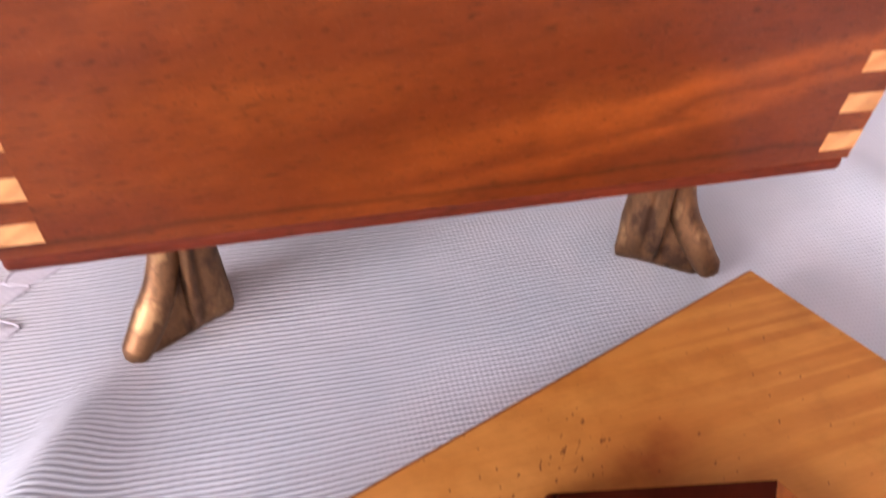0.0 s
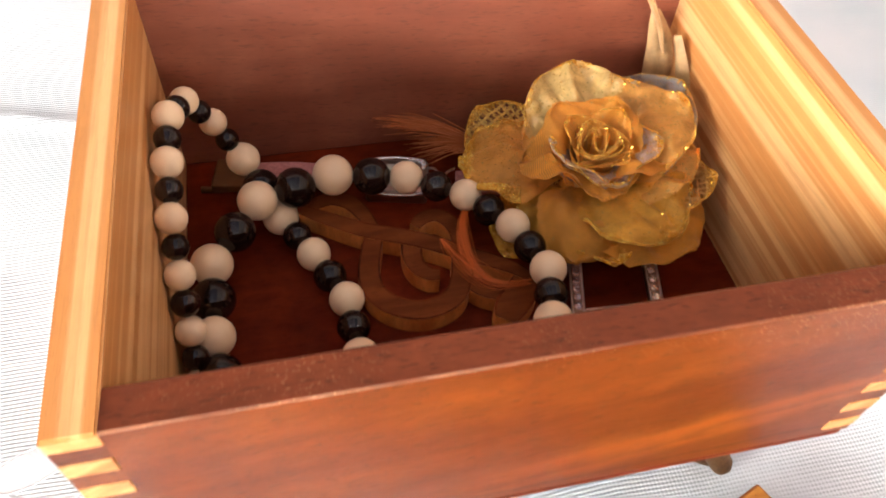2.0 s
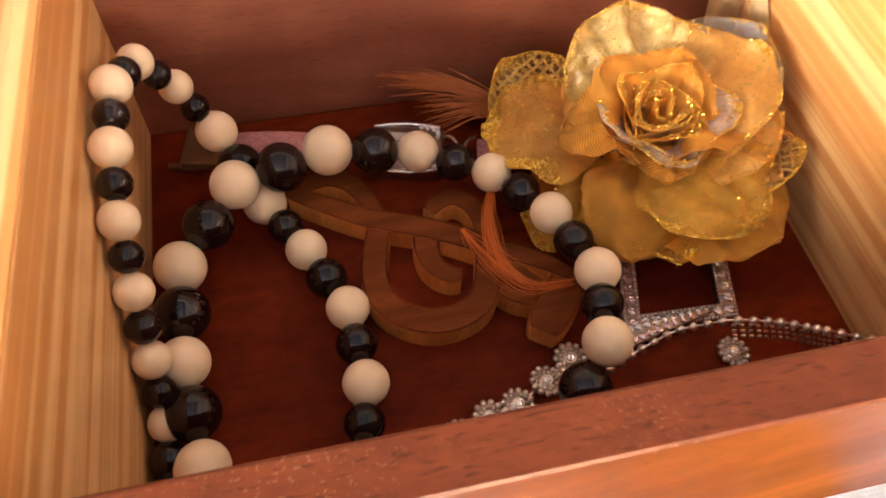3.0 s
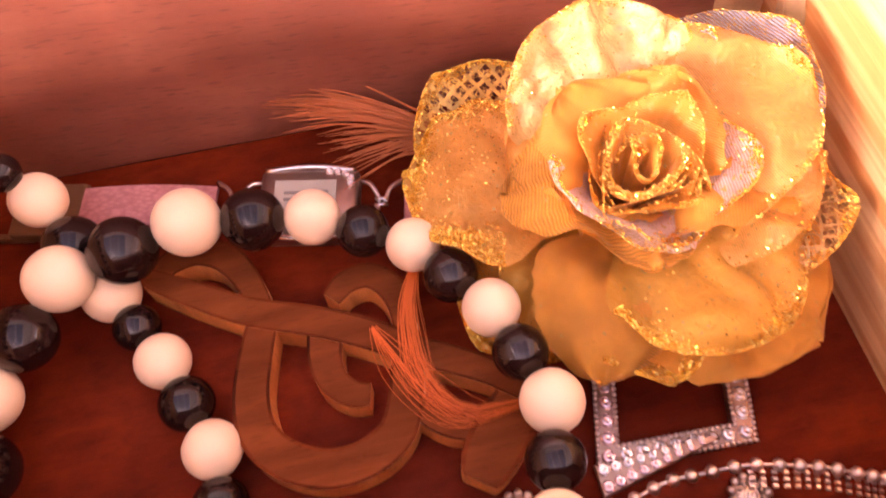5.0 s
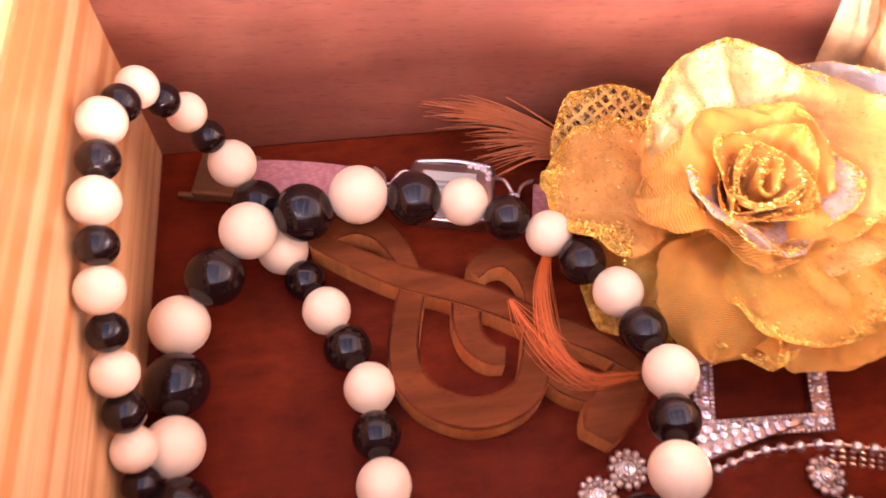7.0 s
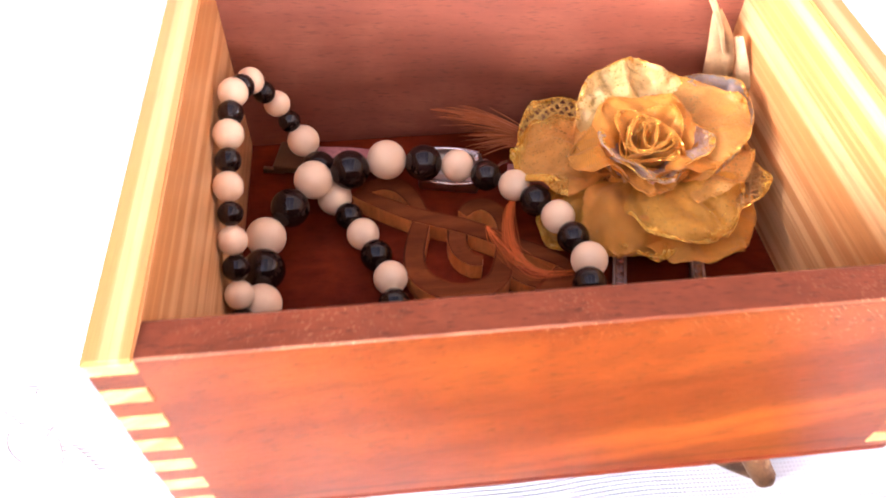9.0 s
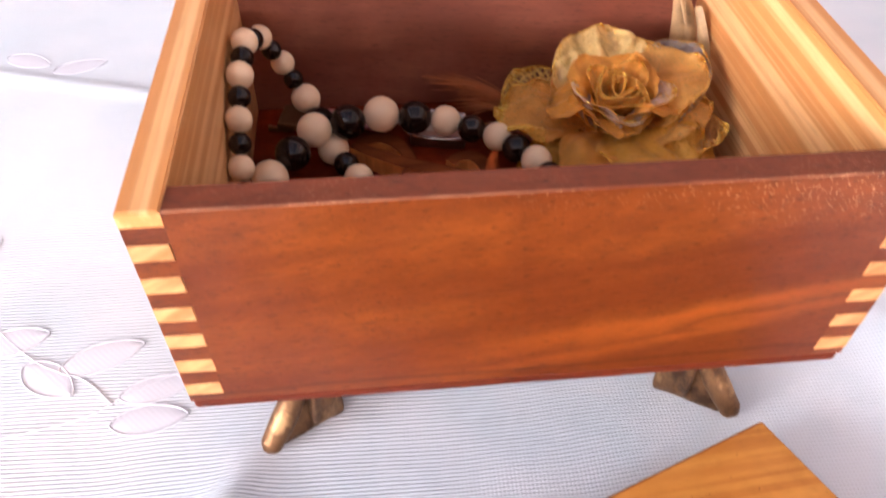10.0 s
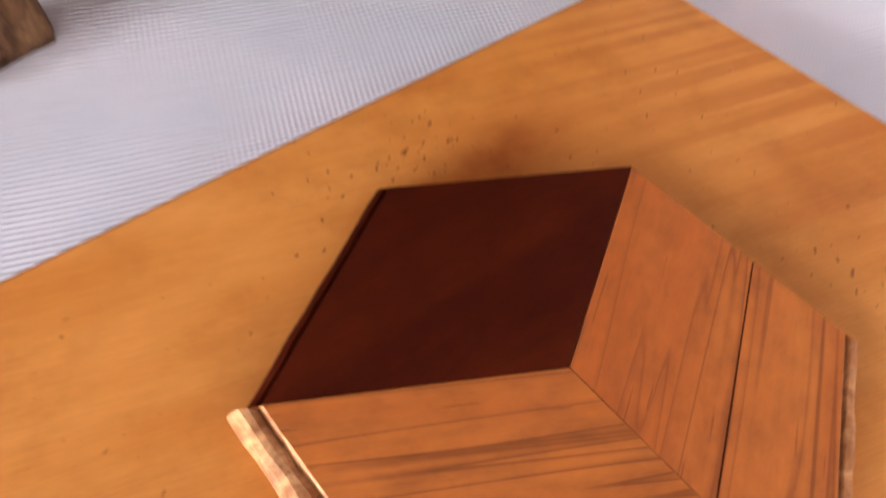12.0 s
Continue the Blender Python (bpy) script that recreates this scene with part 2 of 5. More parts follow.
def lid_wood():
    """Honey-coloured board: soft slanting grain, clear stripes at one corner, short dark flecks and a brown stain."""
    m = material("lid_wood", (0.6, 0.24, 0.045), 0.42)
    n = Nodes(m)
    p = n.add("SeparateXYZ", Vector=n.add("TexCoord").outputs["Object"])
    x, y = p.outputs["X"], p.outputs["Y"]
    slant = (0, 0, 16)
    soft = n.noise(n.coords([14, 75, 40], 0, slant), 1.0, 3.0, 0.55, 0.4)
    c = n.ramp(soft, (0.3, (0.55, 0.203, 0.035)), (0.5, (0.61, 0.247, 0.049)), (0.7, (0.66, 0.286, 0.064)))
    fibre = n.noise(n.coords([45, 800, 300], 0, slant), 1.0, 3.0, 0.6)
    c = n.mix(n.math("MULTIPLY", n.ramp(fibre, (0.5, grey(0)), (0.72, grey(1))), 0.09), c, (0.36, 0.10, 0.013))
    stripe = n.noise(n.coords([6, 190, 30], 0, slant), 1.0, 1.5, 0.5, 0.2)
    corner = n.ramp(n.math("ADD", n.math("MULTIPLY", x, 10.0), n.math("MULTIPLY", y, 2.0)), (0.2, grey(1)), (0.75, grey(0.0)))
    c = n.mix(n.math("MULTIPLY", n.math("MULTIPLY", n.ramp(stripe, (0.46, grey(0)), (0.56, grey(1))), corner), 0.50), c, (0.39, 0.098, 0.012))

    def spot(px, py, rx, ry):
        dx, dy = n.math("DIVIDE", n.math("SUBTRACT", x, px), rx), n.math("DIVIDE", n.math("SUBTRACT", y, py), ry)
        return n.math("POWER", 2.718, n.math("MULTIPLY", n.math("ADD", n.math("MULTIPLY", dx, dx), n.math("MULTIPLY", dy, dy)), -1.0))

    mottle = n.noise(n.coords([130, 130, 130]), 1.0, 4.0, 0.6)
    stain = n.math("MULTIPLY", n.math("ADD", spot(0.0725, 0.0285, 0.016, 0.009), n.math("MULTIPLY", spot(0.030, 0.075, 0.014, 0.010), 0.5)), n.math("ADD", mottle, 0.35))
    c = n.mix(n.math("MULTIPLY", stain, 0.95), c, (0.29, 0.070, 0.010))
    dash = n.noise(n.coords([300, 800, 400], 0, (0, 0, -35)), 1.0, 1.0)
    near = n.math("ADD", spot(0.090, 0.017, 0.020, 0.012), n.math("ADD", spot(0.030, 0.110, 0.014, 0.012), n.math("MULTIPLY", spot(0.045, 0.085, 0.012, 0.010), 0.7)))
    cut = n.ramp(n.math("ADD", dash, n.math("MULTIPLY", near, 0.10)), (0.735, grey(0)), (0.775, grey(1)))
    c = n.mix(n.math("MULTIPLY", cut, 0.75), c, (0.15, 0.035, 0.006))
    tooth = n.noise(n.coords([160, 2400, 900], 0, slant), 1.0, 2.0, 0.6)
    c = n.mix(1.0, c, n.ramp(tooth, (0.3, grey(0.93)), (0.7, grey(1.04))), "MULTIPLY")
    dapple = n.noise(n.coords([62, 62, 62], 3.0), 1.0, 4.0, 0.6)
    c = n.mix(1.0, c, n.ramp(dapple, (0.34, (0.86, 0.82, 0.76)), (0.5, grey(1.0)), (0.66, (1.06, 1.07, 1.10))), "MULTIPLY")
    n.put(n.bsdf.inputs["Base Color"], c)
    n.put(n.bsdf.inputs["Roughness"], n.math("ADD", n.math("MULTIPLY", mottle, 0.25), 0.30))
    n.bsdf.inputs["Specular IOR Level"].default_value = 0.3
    n.bump(n.math("SUBTRACT", fibre, n.math("MULTIPLY", cut, 0.8)), 0.25, 0.0002)
    return m


M_LID = lid_wood()
M_LID_EDGE = wood("lid_edge", (0.30, 0.070, 0.010), (0.50, 0.150, 0.028), 0, 0.5, 1.2, 0.2)
M_DARK = wood("dark_inlay", (0.044, 0.0046, 0.0008), (0.092, 0.0112, 0.0018), 0, 0.6, 1.0, 0.3, 0.0, spec=0.07)
M_INLAY = wood("inlay_wood", (0.43, 0.112, 0.017), (0.56, 0.185, 0.032), 0, 0.42, 1.0, 0.05, 0.1, turn=(0, 0, 30), lines=0.85, blotch=0.25, line_gap=120.0)
M_INLAY2 = wood("inlay_wood_cross", (0.44, 0.110, 0.017), (0.56, 0.180, 0.032), 0, 0.42, 1.0, 0.05, 0.1, turn=(0, 0, -30), lines=0.8, blotch=0.25, line_gap=120.0)
M_RAW = wood("raw_edge", (0.36, 0.14, 0.045), (0.74, 0.41, 0.18), 2, 0.5, 1.6, 0.5, 0.1, 0.0, 5.0, blotch=0.6)
M_KNOT = wood("knot", (0.06, 0.012, 0.008), (0.12, 0.025, 0.015), 0, 0.5)
M_CLEF = wood("clef_wood", (0.135, 0.0300, 0.0085), (0.255, 0.0630, 0.0170), 0, 0.65, 1.5, 0.25, 0.0, 0.0, 2.2, spec=0.06, mottle=0.05)
M_CLEF_BURNT = wood("burnt_edge", (0.06, 0.011, 0.004), (0.22, 0.042, 0.011), 0, 0.7, 1.2, spec=0.04)
# paler sawn sides, with the light they catch added to the colour
M_CLEF_CUT = wood("clef_cut", (0.58, 0.165, 0.038), (0.86, 0.33, 0.090), 2, 0.55, 1.0, 0.3, 0.0, 0.0, 2.0)


def brass():
    m = material("antique_brass", (0.30, 0.17, 0.06), 0.36, 0.85)
    n = Nodes(m)
    a = n.noise(n.coords([120, 120, 60]), 1.0, 4.0)
    n.put(n.bsdf.inputs["Base Color"], n.ramp(a, (0.36, (0.075, 0.036, 0.020)), (0.48, (0.20, 0.100, 0.046)), (0.56, (0.15, 0.074, 0.036)), (0.68, (0.36, 0.205, 0.098))))
    n.put(n.bsdf.inputs["Roughness"], n.math("ADD", n.math("MULTIPLY", n.noise(n.coords([500, 500, 500])), 0.35), 0.33))
    n.bump(n.noise(n.coords([700, 700, 500])), 0.25, 0.0003)
    return m


M_BRASS = brass()


def cloth():
    m = material("white_cotton", (0.78, 0.77, 0.82), 0.75)
    n = Nodes(m)
    v = n.coords([1, 1, 1])
    warp = n.add("VectorMath", {"operation": "MULTIPLY_ADD"})
    n.put(warp.inputs[0], n.add("TexNoise", Vector=v, Scale=9.0, Detail=2.0).outputs["Color"])
    n.put(warp.inputs[1], (0.004, 0.012, 0.0)), n.put(warp.inputs[2], v)
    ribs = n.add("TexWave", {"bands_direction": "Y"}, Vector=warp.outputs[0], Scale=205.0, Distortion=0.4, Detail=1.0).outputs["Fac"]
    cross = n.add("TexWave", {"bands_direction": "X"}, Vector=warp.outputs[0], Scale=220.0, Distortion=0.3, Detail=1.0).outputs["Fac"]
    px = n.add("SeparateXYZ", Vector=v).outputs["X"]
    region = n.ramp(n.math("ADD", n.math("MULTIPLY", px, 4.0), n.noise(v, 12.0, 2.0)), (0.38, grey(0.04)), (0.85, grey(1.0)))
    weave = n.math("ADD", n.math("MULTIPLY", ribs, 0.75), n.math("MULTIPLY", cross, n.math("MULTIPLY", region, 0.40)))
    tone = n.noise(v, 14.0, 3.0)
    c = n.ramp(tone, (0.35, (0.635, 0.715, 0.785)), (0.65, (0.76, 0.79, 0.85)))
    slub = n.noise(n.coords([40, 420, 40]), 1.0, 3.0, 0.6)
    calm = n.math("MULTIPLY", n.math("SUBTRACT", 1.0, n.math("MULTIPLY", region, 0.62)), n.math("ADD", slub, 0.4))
    # shade between the ribs is painted in here as darker colour
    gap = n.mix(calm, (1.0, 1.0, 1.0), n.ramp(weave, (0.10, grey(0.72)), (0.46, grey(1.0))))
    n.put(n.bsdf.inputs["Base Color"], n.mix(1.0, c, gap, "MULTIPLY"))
    n.bsdf.inputs["Sheen Weight"].default_value = 0.25
    n.bump(n.math("ADD", n.math("MULTIPLY", weave, calm), n.math("MULTIPLY", slub, 0.15)), 0.6, 0.0007)
    return m


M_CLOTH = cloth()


def embroidery():
    m = material("white_thread", (0.67, 0.675, 0.74), 0.8)
    n = Nodes(m)
    n.bump(n.add("TexWave", {"bands_direction": "DIAGONAL"}, Vector=n.coords([1, 1, 1]), Scale=260.0, Distortion=1.0).outputs["Fac"], 0.08, 0.0002)
    return m


M_THREAD = embroidery()


def plain(name, colour, rough, relief=300.0, strength=0.15, metal=0.0, spread=0.12, **more):
    """A surface of one colour with faint mottling and relief."""
    m = material(name, colour, rough, metal, **more)
    n = Nodes(m)
    a = n.noise(n.coords([relief * 0.2] * 3, 4.0), 1.0, 3.0)
    lo, hi = tuple(x * (1 - spread) for x in colour), tuple(min(1.0, x * (1 + spread)) for x in colour)
    n.put(n.bsdf.inputs["Base Color"], n.ramp(a, (0.3, lo), (0.7, hi)))
    n.bump(n.noise(n.coords([relief] * 3, 4.0)), strength, 0.0002)
    return m


M_CREAM = plain("cream_bead", (0.90, 0.65, 0.43), 0.38, 400, 0.05, 0.0, 0.05)
M_BLACK = plain("black_bead", (0.013, 0.0048, 0.0040), 0.04, 200, 0.02, Specular_IOR_Level=0.40)
M_STRING = plain("string", (0.5, 0.4, 0.3), 0.7)
M_SILVER = plain("silver", (0.72, 0.66, 0.62), 0.22, 600, 0.1, 1.0)
M_OLD_SILVER = plain("old_silver", (0.78, 0.64, 0.55), 0.28, 900, 0.3, 1.0, 0.3)
M_CASE = plain("watch_case", (0.36, 0.27, 0.22), 0.32, 600, 0.1, 1.0)
M_DIAL = plain("dial", (0.50, 0.46, 0.38), 0.25, 300, 0.05)
M_DIAL_BAR = plain("dial_bar", (0.22, 0.2, 0.18), 0.4)
M_GOLDEN = plain("brown_clasp", (0.25, 0.13, 0.06), 0.35, 500, 0.2, 0.6)
M_FEATHER = plain("orange_feather", (0.66, 0.115, 0.006), 0.6, 900, 0.2, Sheen_Weight=0.1)
M_BROWN_FEATHER = plain("brown_feather", (0.44, 0.110, 0.024), 0.6, 900, 0.2, Sheen_Weight=0.1)
M_CREAM_FEATHER = plain("cream_ribbon", (0.50, 0.30, 0.145), 0.42, 900, 0.2, 0.0, 0.3, Sheen_Weight=0.1)
M_FLAKE = plain("gold_flake", (1.0, 0.60, 0.12), 0.15, 300, 0.02, 0.8)
M_WALL = plain("plaster", (0.60, 0.50, 0.47), 0.9, 30, 0.2)
M_CEIL = plain("ceiling_paint", (0.75, 0.73, 0.72), 0.9, 30, 0.2)
M_BOARDS = wood("floor_boards", (0.2, 0.1, 0.05), (0.35, 0.2, 0.1), 0, 0.5)
M_TABLE = wood("table_wood", (0.2, 0.1, 0.05), (0.3, 0.16, 0.08), 0, 0.5)
M_FRAME = plain("window_paint", (0.8, 0.8, 0.78), 0.5, 60, 0.1)
M_SETTING = plain("dark_setting", (0.40, 0.26, 0.19), 0.34, 900, 0.3, 1.0, 0.3)
M_GEM = material("crystal", (0.97, 0.88, 0.82), 0.05, 0.72, IOR=1.8)
M_GEM_PINK = material("pink_crystal", (0.95, 0.68, 0.66), 0.05, 0.72, IOR=1.8)
M_GLASS = material("window_glass", (1, 1, 1), 0.0, 0.0, Transmission_Weight=1.0, IOR=1.45)


def strap_weave():
    m = material("pink_strap", (0.7, 0.3, 0.3), 0.6)
    n = Nodes(m)
    ch = n.add("TexVoronoi", Vector=n.coords([700, 1100, 700]), Scale=1.0)
    n.put(n.bsdf.inputs["Base Color"], n.ramp(ch.outputs["Distance"], (0.2, (0.60, 0.25, 0.235)), (0.8, (0.46, 0.17, 0.165))))
    n.bump(ch.outputs["Distance"], 0.6, 0.0003)
    return m


M_STRAP = strap_weave()


def petal_cloth(name, colour, sheer, glitter=0.0, rough=0.5, weave=0.5, crinkle=5.0, metal=0.0, threads=0.3, glow=0.26, spec=0.4, gauge=1.0):
    """Woven flower fabric: threads along and across the petal, some light coming through, and gold specks."""
    m = material(name, colour, rough)
    n = Nodes(m)
    flat = n.add("TexCoord").outputs["UV"]
    uv = n.coords([1, 1, 1])
    tone = n.noise(uv, 110.0, 4.0, 0.6)
    c = n.ramp(tone, (0.3, tuple(x * 0.74 for x in colour)), (0.7, tuple(min(1, x * 1.12) for x in colour)))
    w1 = n.add("TexWave", {"bands_direction": "X"}, Vector=flat, Scale=820.0 * gauge, Distortion=1.6, Detail=1.0).outputs["Fac"]
    w2 = n.add("TexWave", {"bands_direction": "Y"}, Vector=flat, Scale=1000.0 * gauge, Distortion=1.2, Detail=1.0).outputs["Fac"]
    cross = n.math("MULTIPLY", w1, n.math("ADD", 0.45, n.math("MULTIPLY", w2, 0.55)))
    c = n.mix(threads, c, n.mix(1.0, c, n.ramp(cross, (0.1, grey(0.45)), (0.6, grey(1.15))), "MULTIPLY"))
    crease = n.noise(n.coords([230, 230, 230]), 1.0, 4.0, 0.6, 0.6)
    n.bump(n.math("ADD", n.math("MULTIPLY", cross, weave), n.math("MULTIPLY", crease, crinkle)), 0.45, 0.0002)
    if glitter:
        vor = n.add("TexVoronoi", Vector=uv, Scale=2200.0)
        pick = n.math("GREATER_THAN", n.add("SeparateColor", Color=vor.outputs["Color"]).outputs[0], 1.0 - glitter)
        c = n.mix(pick, c, (0.95, 0.66, 0.22))
        n.put(n.bsdf.inputs["Metallic"], n.math("MULTIPLY", pick, 0.6))
        n.put(n.bsdf.inputs["Roughness"], n.math("SUBTRACT", rough, n.math("MULTIPLY", pick, max(0.0, rough - 0.15))))
    if metal:
        n.put(n.bsdf.inputs["Metallic"], metal)
    n.put(n.bsdf.inputs["Base Color"], c)
    n.bsdf.inputs["Sheen Weight"].default_value = 0.06
    n.bsdf.inputs["Specular IOR Level"].default_value = spec
    out = n.tree.nodes["Material Output"]
    back = n.add("BsdfTranslucent", Color=c)
    one = n.add("MixShader", Fac=glow)
    n.put(one.inputs[1], n.bsdf.outputs[0]), n.put(one.inputs[2], back.outputs[0])
    last = one
    if sheer:
        # sheer cloth is open between its threads
        clear = n.add("BsdfTransparent", Color=(1.0, 0.93, 0.80, 1))
        last = n.add("MixShader", Fac=n.math("MULTIPLY", n.ramp(cross, (0.0, grey(1.0)), (0.7, grey(0.45))), sheer))
        n.put(last.inputs[1], one.outputs[0]), n.put(last.inputs[2], clear.outputs[0])
    n.put(out.inputs["Surface"], last.outputs[0])
    return m


GOLDEN = (0.83, 0.345, 0.050)
M_PETAL = petal_cloth("golden_satin", GOLDEN, 0.0, 0.004, 0.45, 0.8, 4.0, threads=0.22)
M_PETAL_RIB = petal_cloth("ribbed_satin", (0.84, 0.355, 0.050), 0.0, 0.004, 0.35, 2.2, 4.0, threads=0.55)
M_PETAL_PALE = petal_cloth("pale_satin", (0.87, 0.405, 0.085), 0.0, 0.012, 0.5, 0.4, 16.0, threads=0.10)
M_PETAL_GLIT = petal_cloth("glittered_satin", (0.82, 0.335, 0.045), 0.0, 0.07, 0.45, 1.0, 5.0, threads=0.4)
M_ORGANZA = petal_cloth("golden_organza", (0.86, 0.44, 0.070), 0.28, 0.025, 0.34, 0.8, 16.0, threads=0.15, glow=0.25)
M_ORGANZA_PALE = petal_cloth("pale_organza", (0.86, 0.43, 0.095), 0.26, 0.06, 0.42, 0.6, 18.0, threads=0.10, glow=0.25, spec=0.7)
M_PEARL = petal_cloth("pearl_organza", (0.90, 0.60, 0.22), 0.12, 0.030, 0.20, 0.2, 22.0, threads=0.04, glow=0.18, spec=1.0)
M_TULLE = petal_cloth("silver_tulle", (0.44, 0.42, 0.45), 0.62, 0.10, 0.34, 3.0, 10.0, 0.3, threads=0.9, glow=0.2, gauge=0.75)
M_TULLE_PINK = petal_cloth("lining_tulle", (0.80, 0.58, 0.50), 0.30, 0.06, 0.25, 2.0, 12.0, 0.15, threads=0.4, glow=0.3, gauge=0.9)


def net_cloth(name, colour, wide):
    """Lace net: broad bands round open cells, each crossed by a few thin threads."""
    m = material(name, colour, 0.45, 0.2)
    n = Nodes(m)
    flat = n.add("TexCoord").outputs["UV"]
    cell = n.add("TexVoronoi", {"feature": "DISTANCE_TO_EDGE"}, Vector=flat, Scale=380.0, Randomness=0.25)
    thin = n.add("TexVoronoi", {"feature": "DISTANCE_TO_EDGE"}, Vector=flat, Scale=900.0, Randomness=0.8)
    hole = n.math("MULTIPLY", n.math("GREATER_THAN", cell.outputs["Distance"], wide), n.math("GREATER_THAN", thin.outputs["Distance"], 0.055))
    tone = n.noise(n.coords([400, 400, 400]), 1.0, 2.0)
    n.put(n.bsdf.inputs["Base Color"], n.ramp(tone, (0.35, tuple(0.6 * x for x in colour)), (0.65, colour)))
    out, clear, last = n.tree.nodes["Material Output"], n.add("BsdfTransparent"), n.add("MixShader", Fac=hole)
    n.put(last.inputs[1], n.bsdf.outputs[0]), n.put(last.inputs[2], clear.outputs[0])
    n.put(out.inputs["Surface"], last.outputs[0])
    return m


M_NET = net_cloth("gold_net", (0.72, 0.42, 0.10), 0.17)
M_NET_DIM = net_cloth("bronze_net", (0.55, 0.30, 0.10), 0.09)


# ---- mesh helpers ----
def part(name, bm, mat, parent=None, label="", smooth=False, m=None):
    me = bpy.data.meshes.new(name)
    bm.to_mesh(me)
    bm.free()
    for one in mat if isinstance(mat, (list, tuple)) else [mat]:
        me.materials.append(one)
    if smooth:
        me.polygons.foreach_set("use_smooth", [True] * len(me.polygons))
    ob = new(name, me)
    if parent:
        ob.parent = parent
    if m is not None:
        ob.matrix_basis = m
    if label:
        ob["label"] = label
    return ob


def share(name, mesh, parent, m):
    ob = new(name, mesh)
    ob.parent = parent
    ob.matrix_basis = m
    return ob


def thing(name, at, label, category, group=""):
    ob = new(name)
    ob.empty_display_size = 0.01
    ob.matrix_basis = at if isinstance(at, Matrix) else Matrix.Translation(at)
    return tagged(ob, label, category, group)


def box(x0, x1, y0, y1, z0, z1, bevel=0.0, bm=None, segments=2):
    one = bmesh.new()
    bmesh.ops.create_cube(one, size=1.0, matrix=Matrix.Translation(((x0 + x1) / 2, (y0 + y1) / 2, (z0 + z1) / 2)) @ Matrix.Diagonal((x1 - x0, y1 - y0, z1 - z0, 1)))
    if bevel:
        bmesh.ops.bevel(one, geom=one.edges[:], offset=bevel, segments=segments, affect="EDGES", profile=0.5)
    if bm is None:
        return one
    me = bpy.data.meshes.new("tmp")
    one.to_mesh(me)
    one.free()
    bm.from_mesh(me)
    bpy.data.meshes.remove(me)
    return bm


def prism(outline, z0, z1, bevel=0.0, bm=None):
    """An outline in x, y raised from z0 to z1."""
    bm = bm or bmesh.new()
    low = [bm.verts.new((x, y, z0)) for x, y in outline]
    top = [bm.verts.new((x, y, z1)) for x, y in outline]
    bm.faces.new(low[::-1])
    f = bm.faces.new(top)
    for k in range(len(outline)):
        j = (k + 1) % len(outline)
        bm.faces.new((low[k], low[j], top[j], top[k]))
    bmesh.ops.recalc_face_normals(bm, faces=bm.faces)
    if bevel:
        bmesh.ops.bevel(bm, geom=[e for e in f.edges], offset=bevel, segments=2, affect="EDGES", profile=0.5)
    return bm


def spline(points, count):
    """A smooth line of count points through the given ones (Catmull-Rom)."""
    p = [Vector(a) for a in points]
    p = [2 * p[0] - p[1]] + p + [2 * p[-1] - p[-2]]
    out = []
    for k in range(count):
        s = k / (count - 1) * (len(p) - 3)
        i = min(int(s), len(p) - 4)
        t, (a, b, c, d) = s - i, p[i : i + 4]
        out.append(0.5 * (2 * b + (c - a) * t + (2 * a - 5 * b + 4 * c - d) * t * t + (3 * b - a - 3 * c + d) * t**3))
    return out


def tube(path, radius, sides=8, bm=None, taper=None):
    """A round bar along a line of points."""
    bm = bm or bmesh.new()
    rings, last = [], None
    for k, p in enumerate(path):
        d = (path[min(k + 1, len(path) - 1)] - path[max(k - 1, 0)]).normalized()
        if last is None:
            last = d.orthogonal().normalized()
        side = (last - d * last.dot(d)).normalized()
        last, up = side, d.cross(side)
        r = radius * (taper(k / (len(path) - 1)) if taper else 1.0)
        rings.append([bm.verts.new(p + r * (math.cos(a) * side + math.sin(a) * up)) for a in [2 * math.pi * j / sides for j in range(sides)]])
    for a, b in zip(rings, rings[1:]):
        for j in range(sides):
            bm.faces.new((a[j], a[(j + 1) % sides], b[(j + 1) % sides], b[j]))
    for ring, flip in ((rings[0], True), (rings[-1], False)):
        bm.faces.new(ring[::-1] if flip else ring)
    return bm


def band_outline(path, width):
    """Both sides of a flat stroke along a line in the plane; width: a number or a function of 0..1."""
    left, right = [], []
    for k, p in enumerate(path):
        d = path[min(k + 1, len(path) - 1)] - path[max(k - 1, 0)]
        d = Vector((d.x, d.y)).normalized()
        w = (width(k / (len(path) - 1)) if callable(width) else width) / 2
        left.append((p.x - d.y * w, p.y + d.x * w)), right.append((p.x + d.y * w, p.y - d.x * w))
    return left, right


# ---- room ----
RX0, RX1, RY0, RY1, RZ0, RZ1 = WALL_X, 2.2, -2.2, 1.8, -0.76, 1.8
ROOM = dict(kind="structure")
tagged(part("floor", box(RX0 - 0.3, RX1 + 0.1, RY0 - 0.1, RY1 + 0.1, RZ0 - 0.1, RZ0), M_BOARDS), "brown wooden floor boards of the room", "floor", **ROOM)
ceil_bm = box(RX0 - 0.3, ROOF_X0, RY0 - 0.1, RY1 + 0.1, RZ1, RZ1 + 0.1)
box(ROOF_X1, RX1 + 0.1, RY0 - 0.1, RY1 + 0.1, RZ1, RZ1 + 0.1, 0, ceil_bm)
box(ROOF_X0, ROOF_X1, RY0 - 0.1, ROOF_Y0, RZ1, RZ1 + 0.1, 0, ceil_bm)
box(ROOF_X0, ROOF_X1, ROOF_Y1, RY1 + 0.1, RZ1, RZ1 + 0.1, 0, ceil_bm)
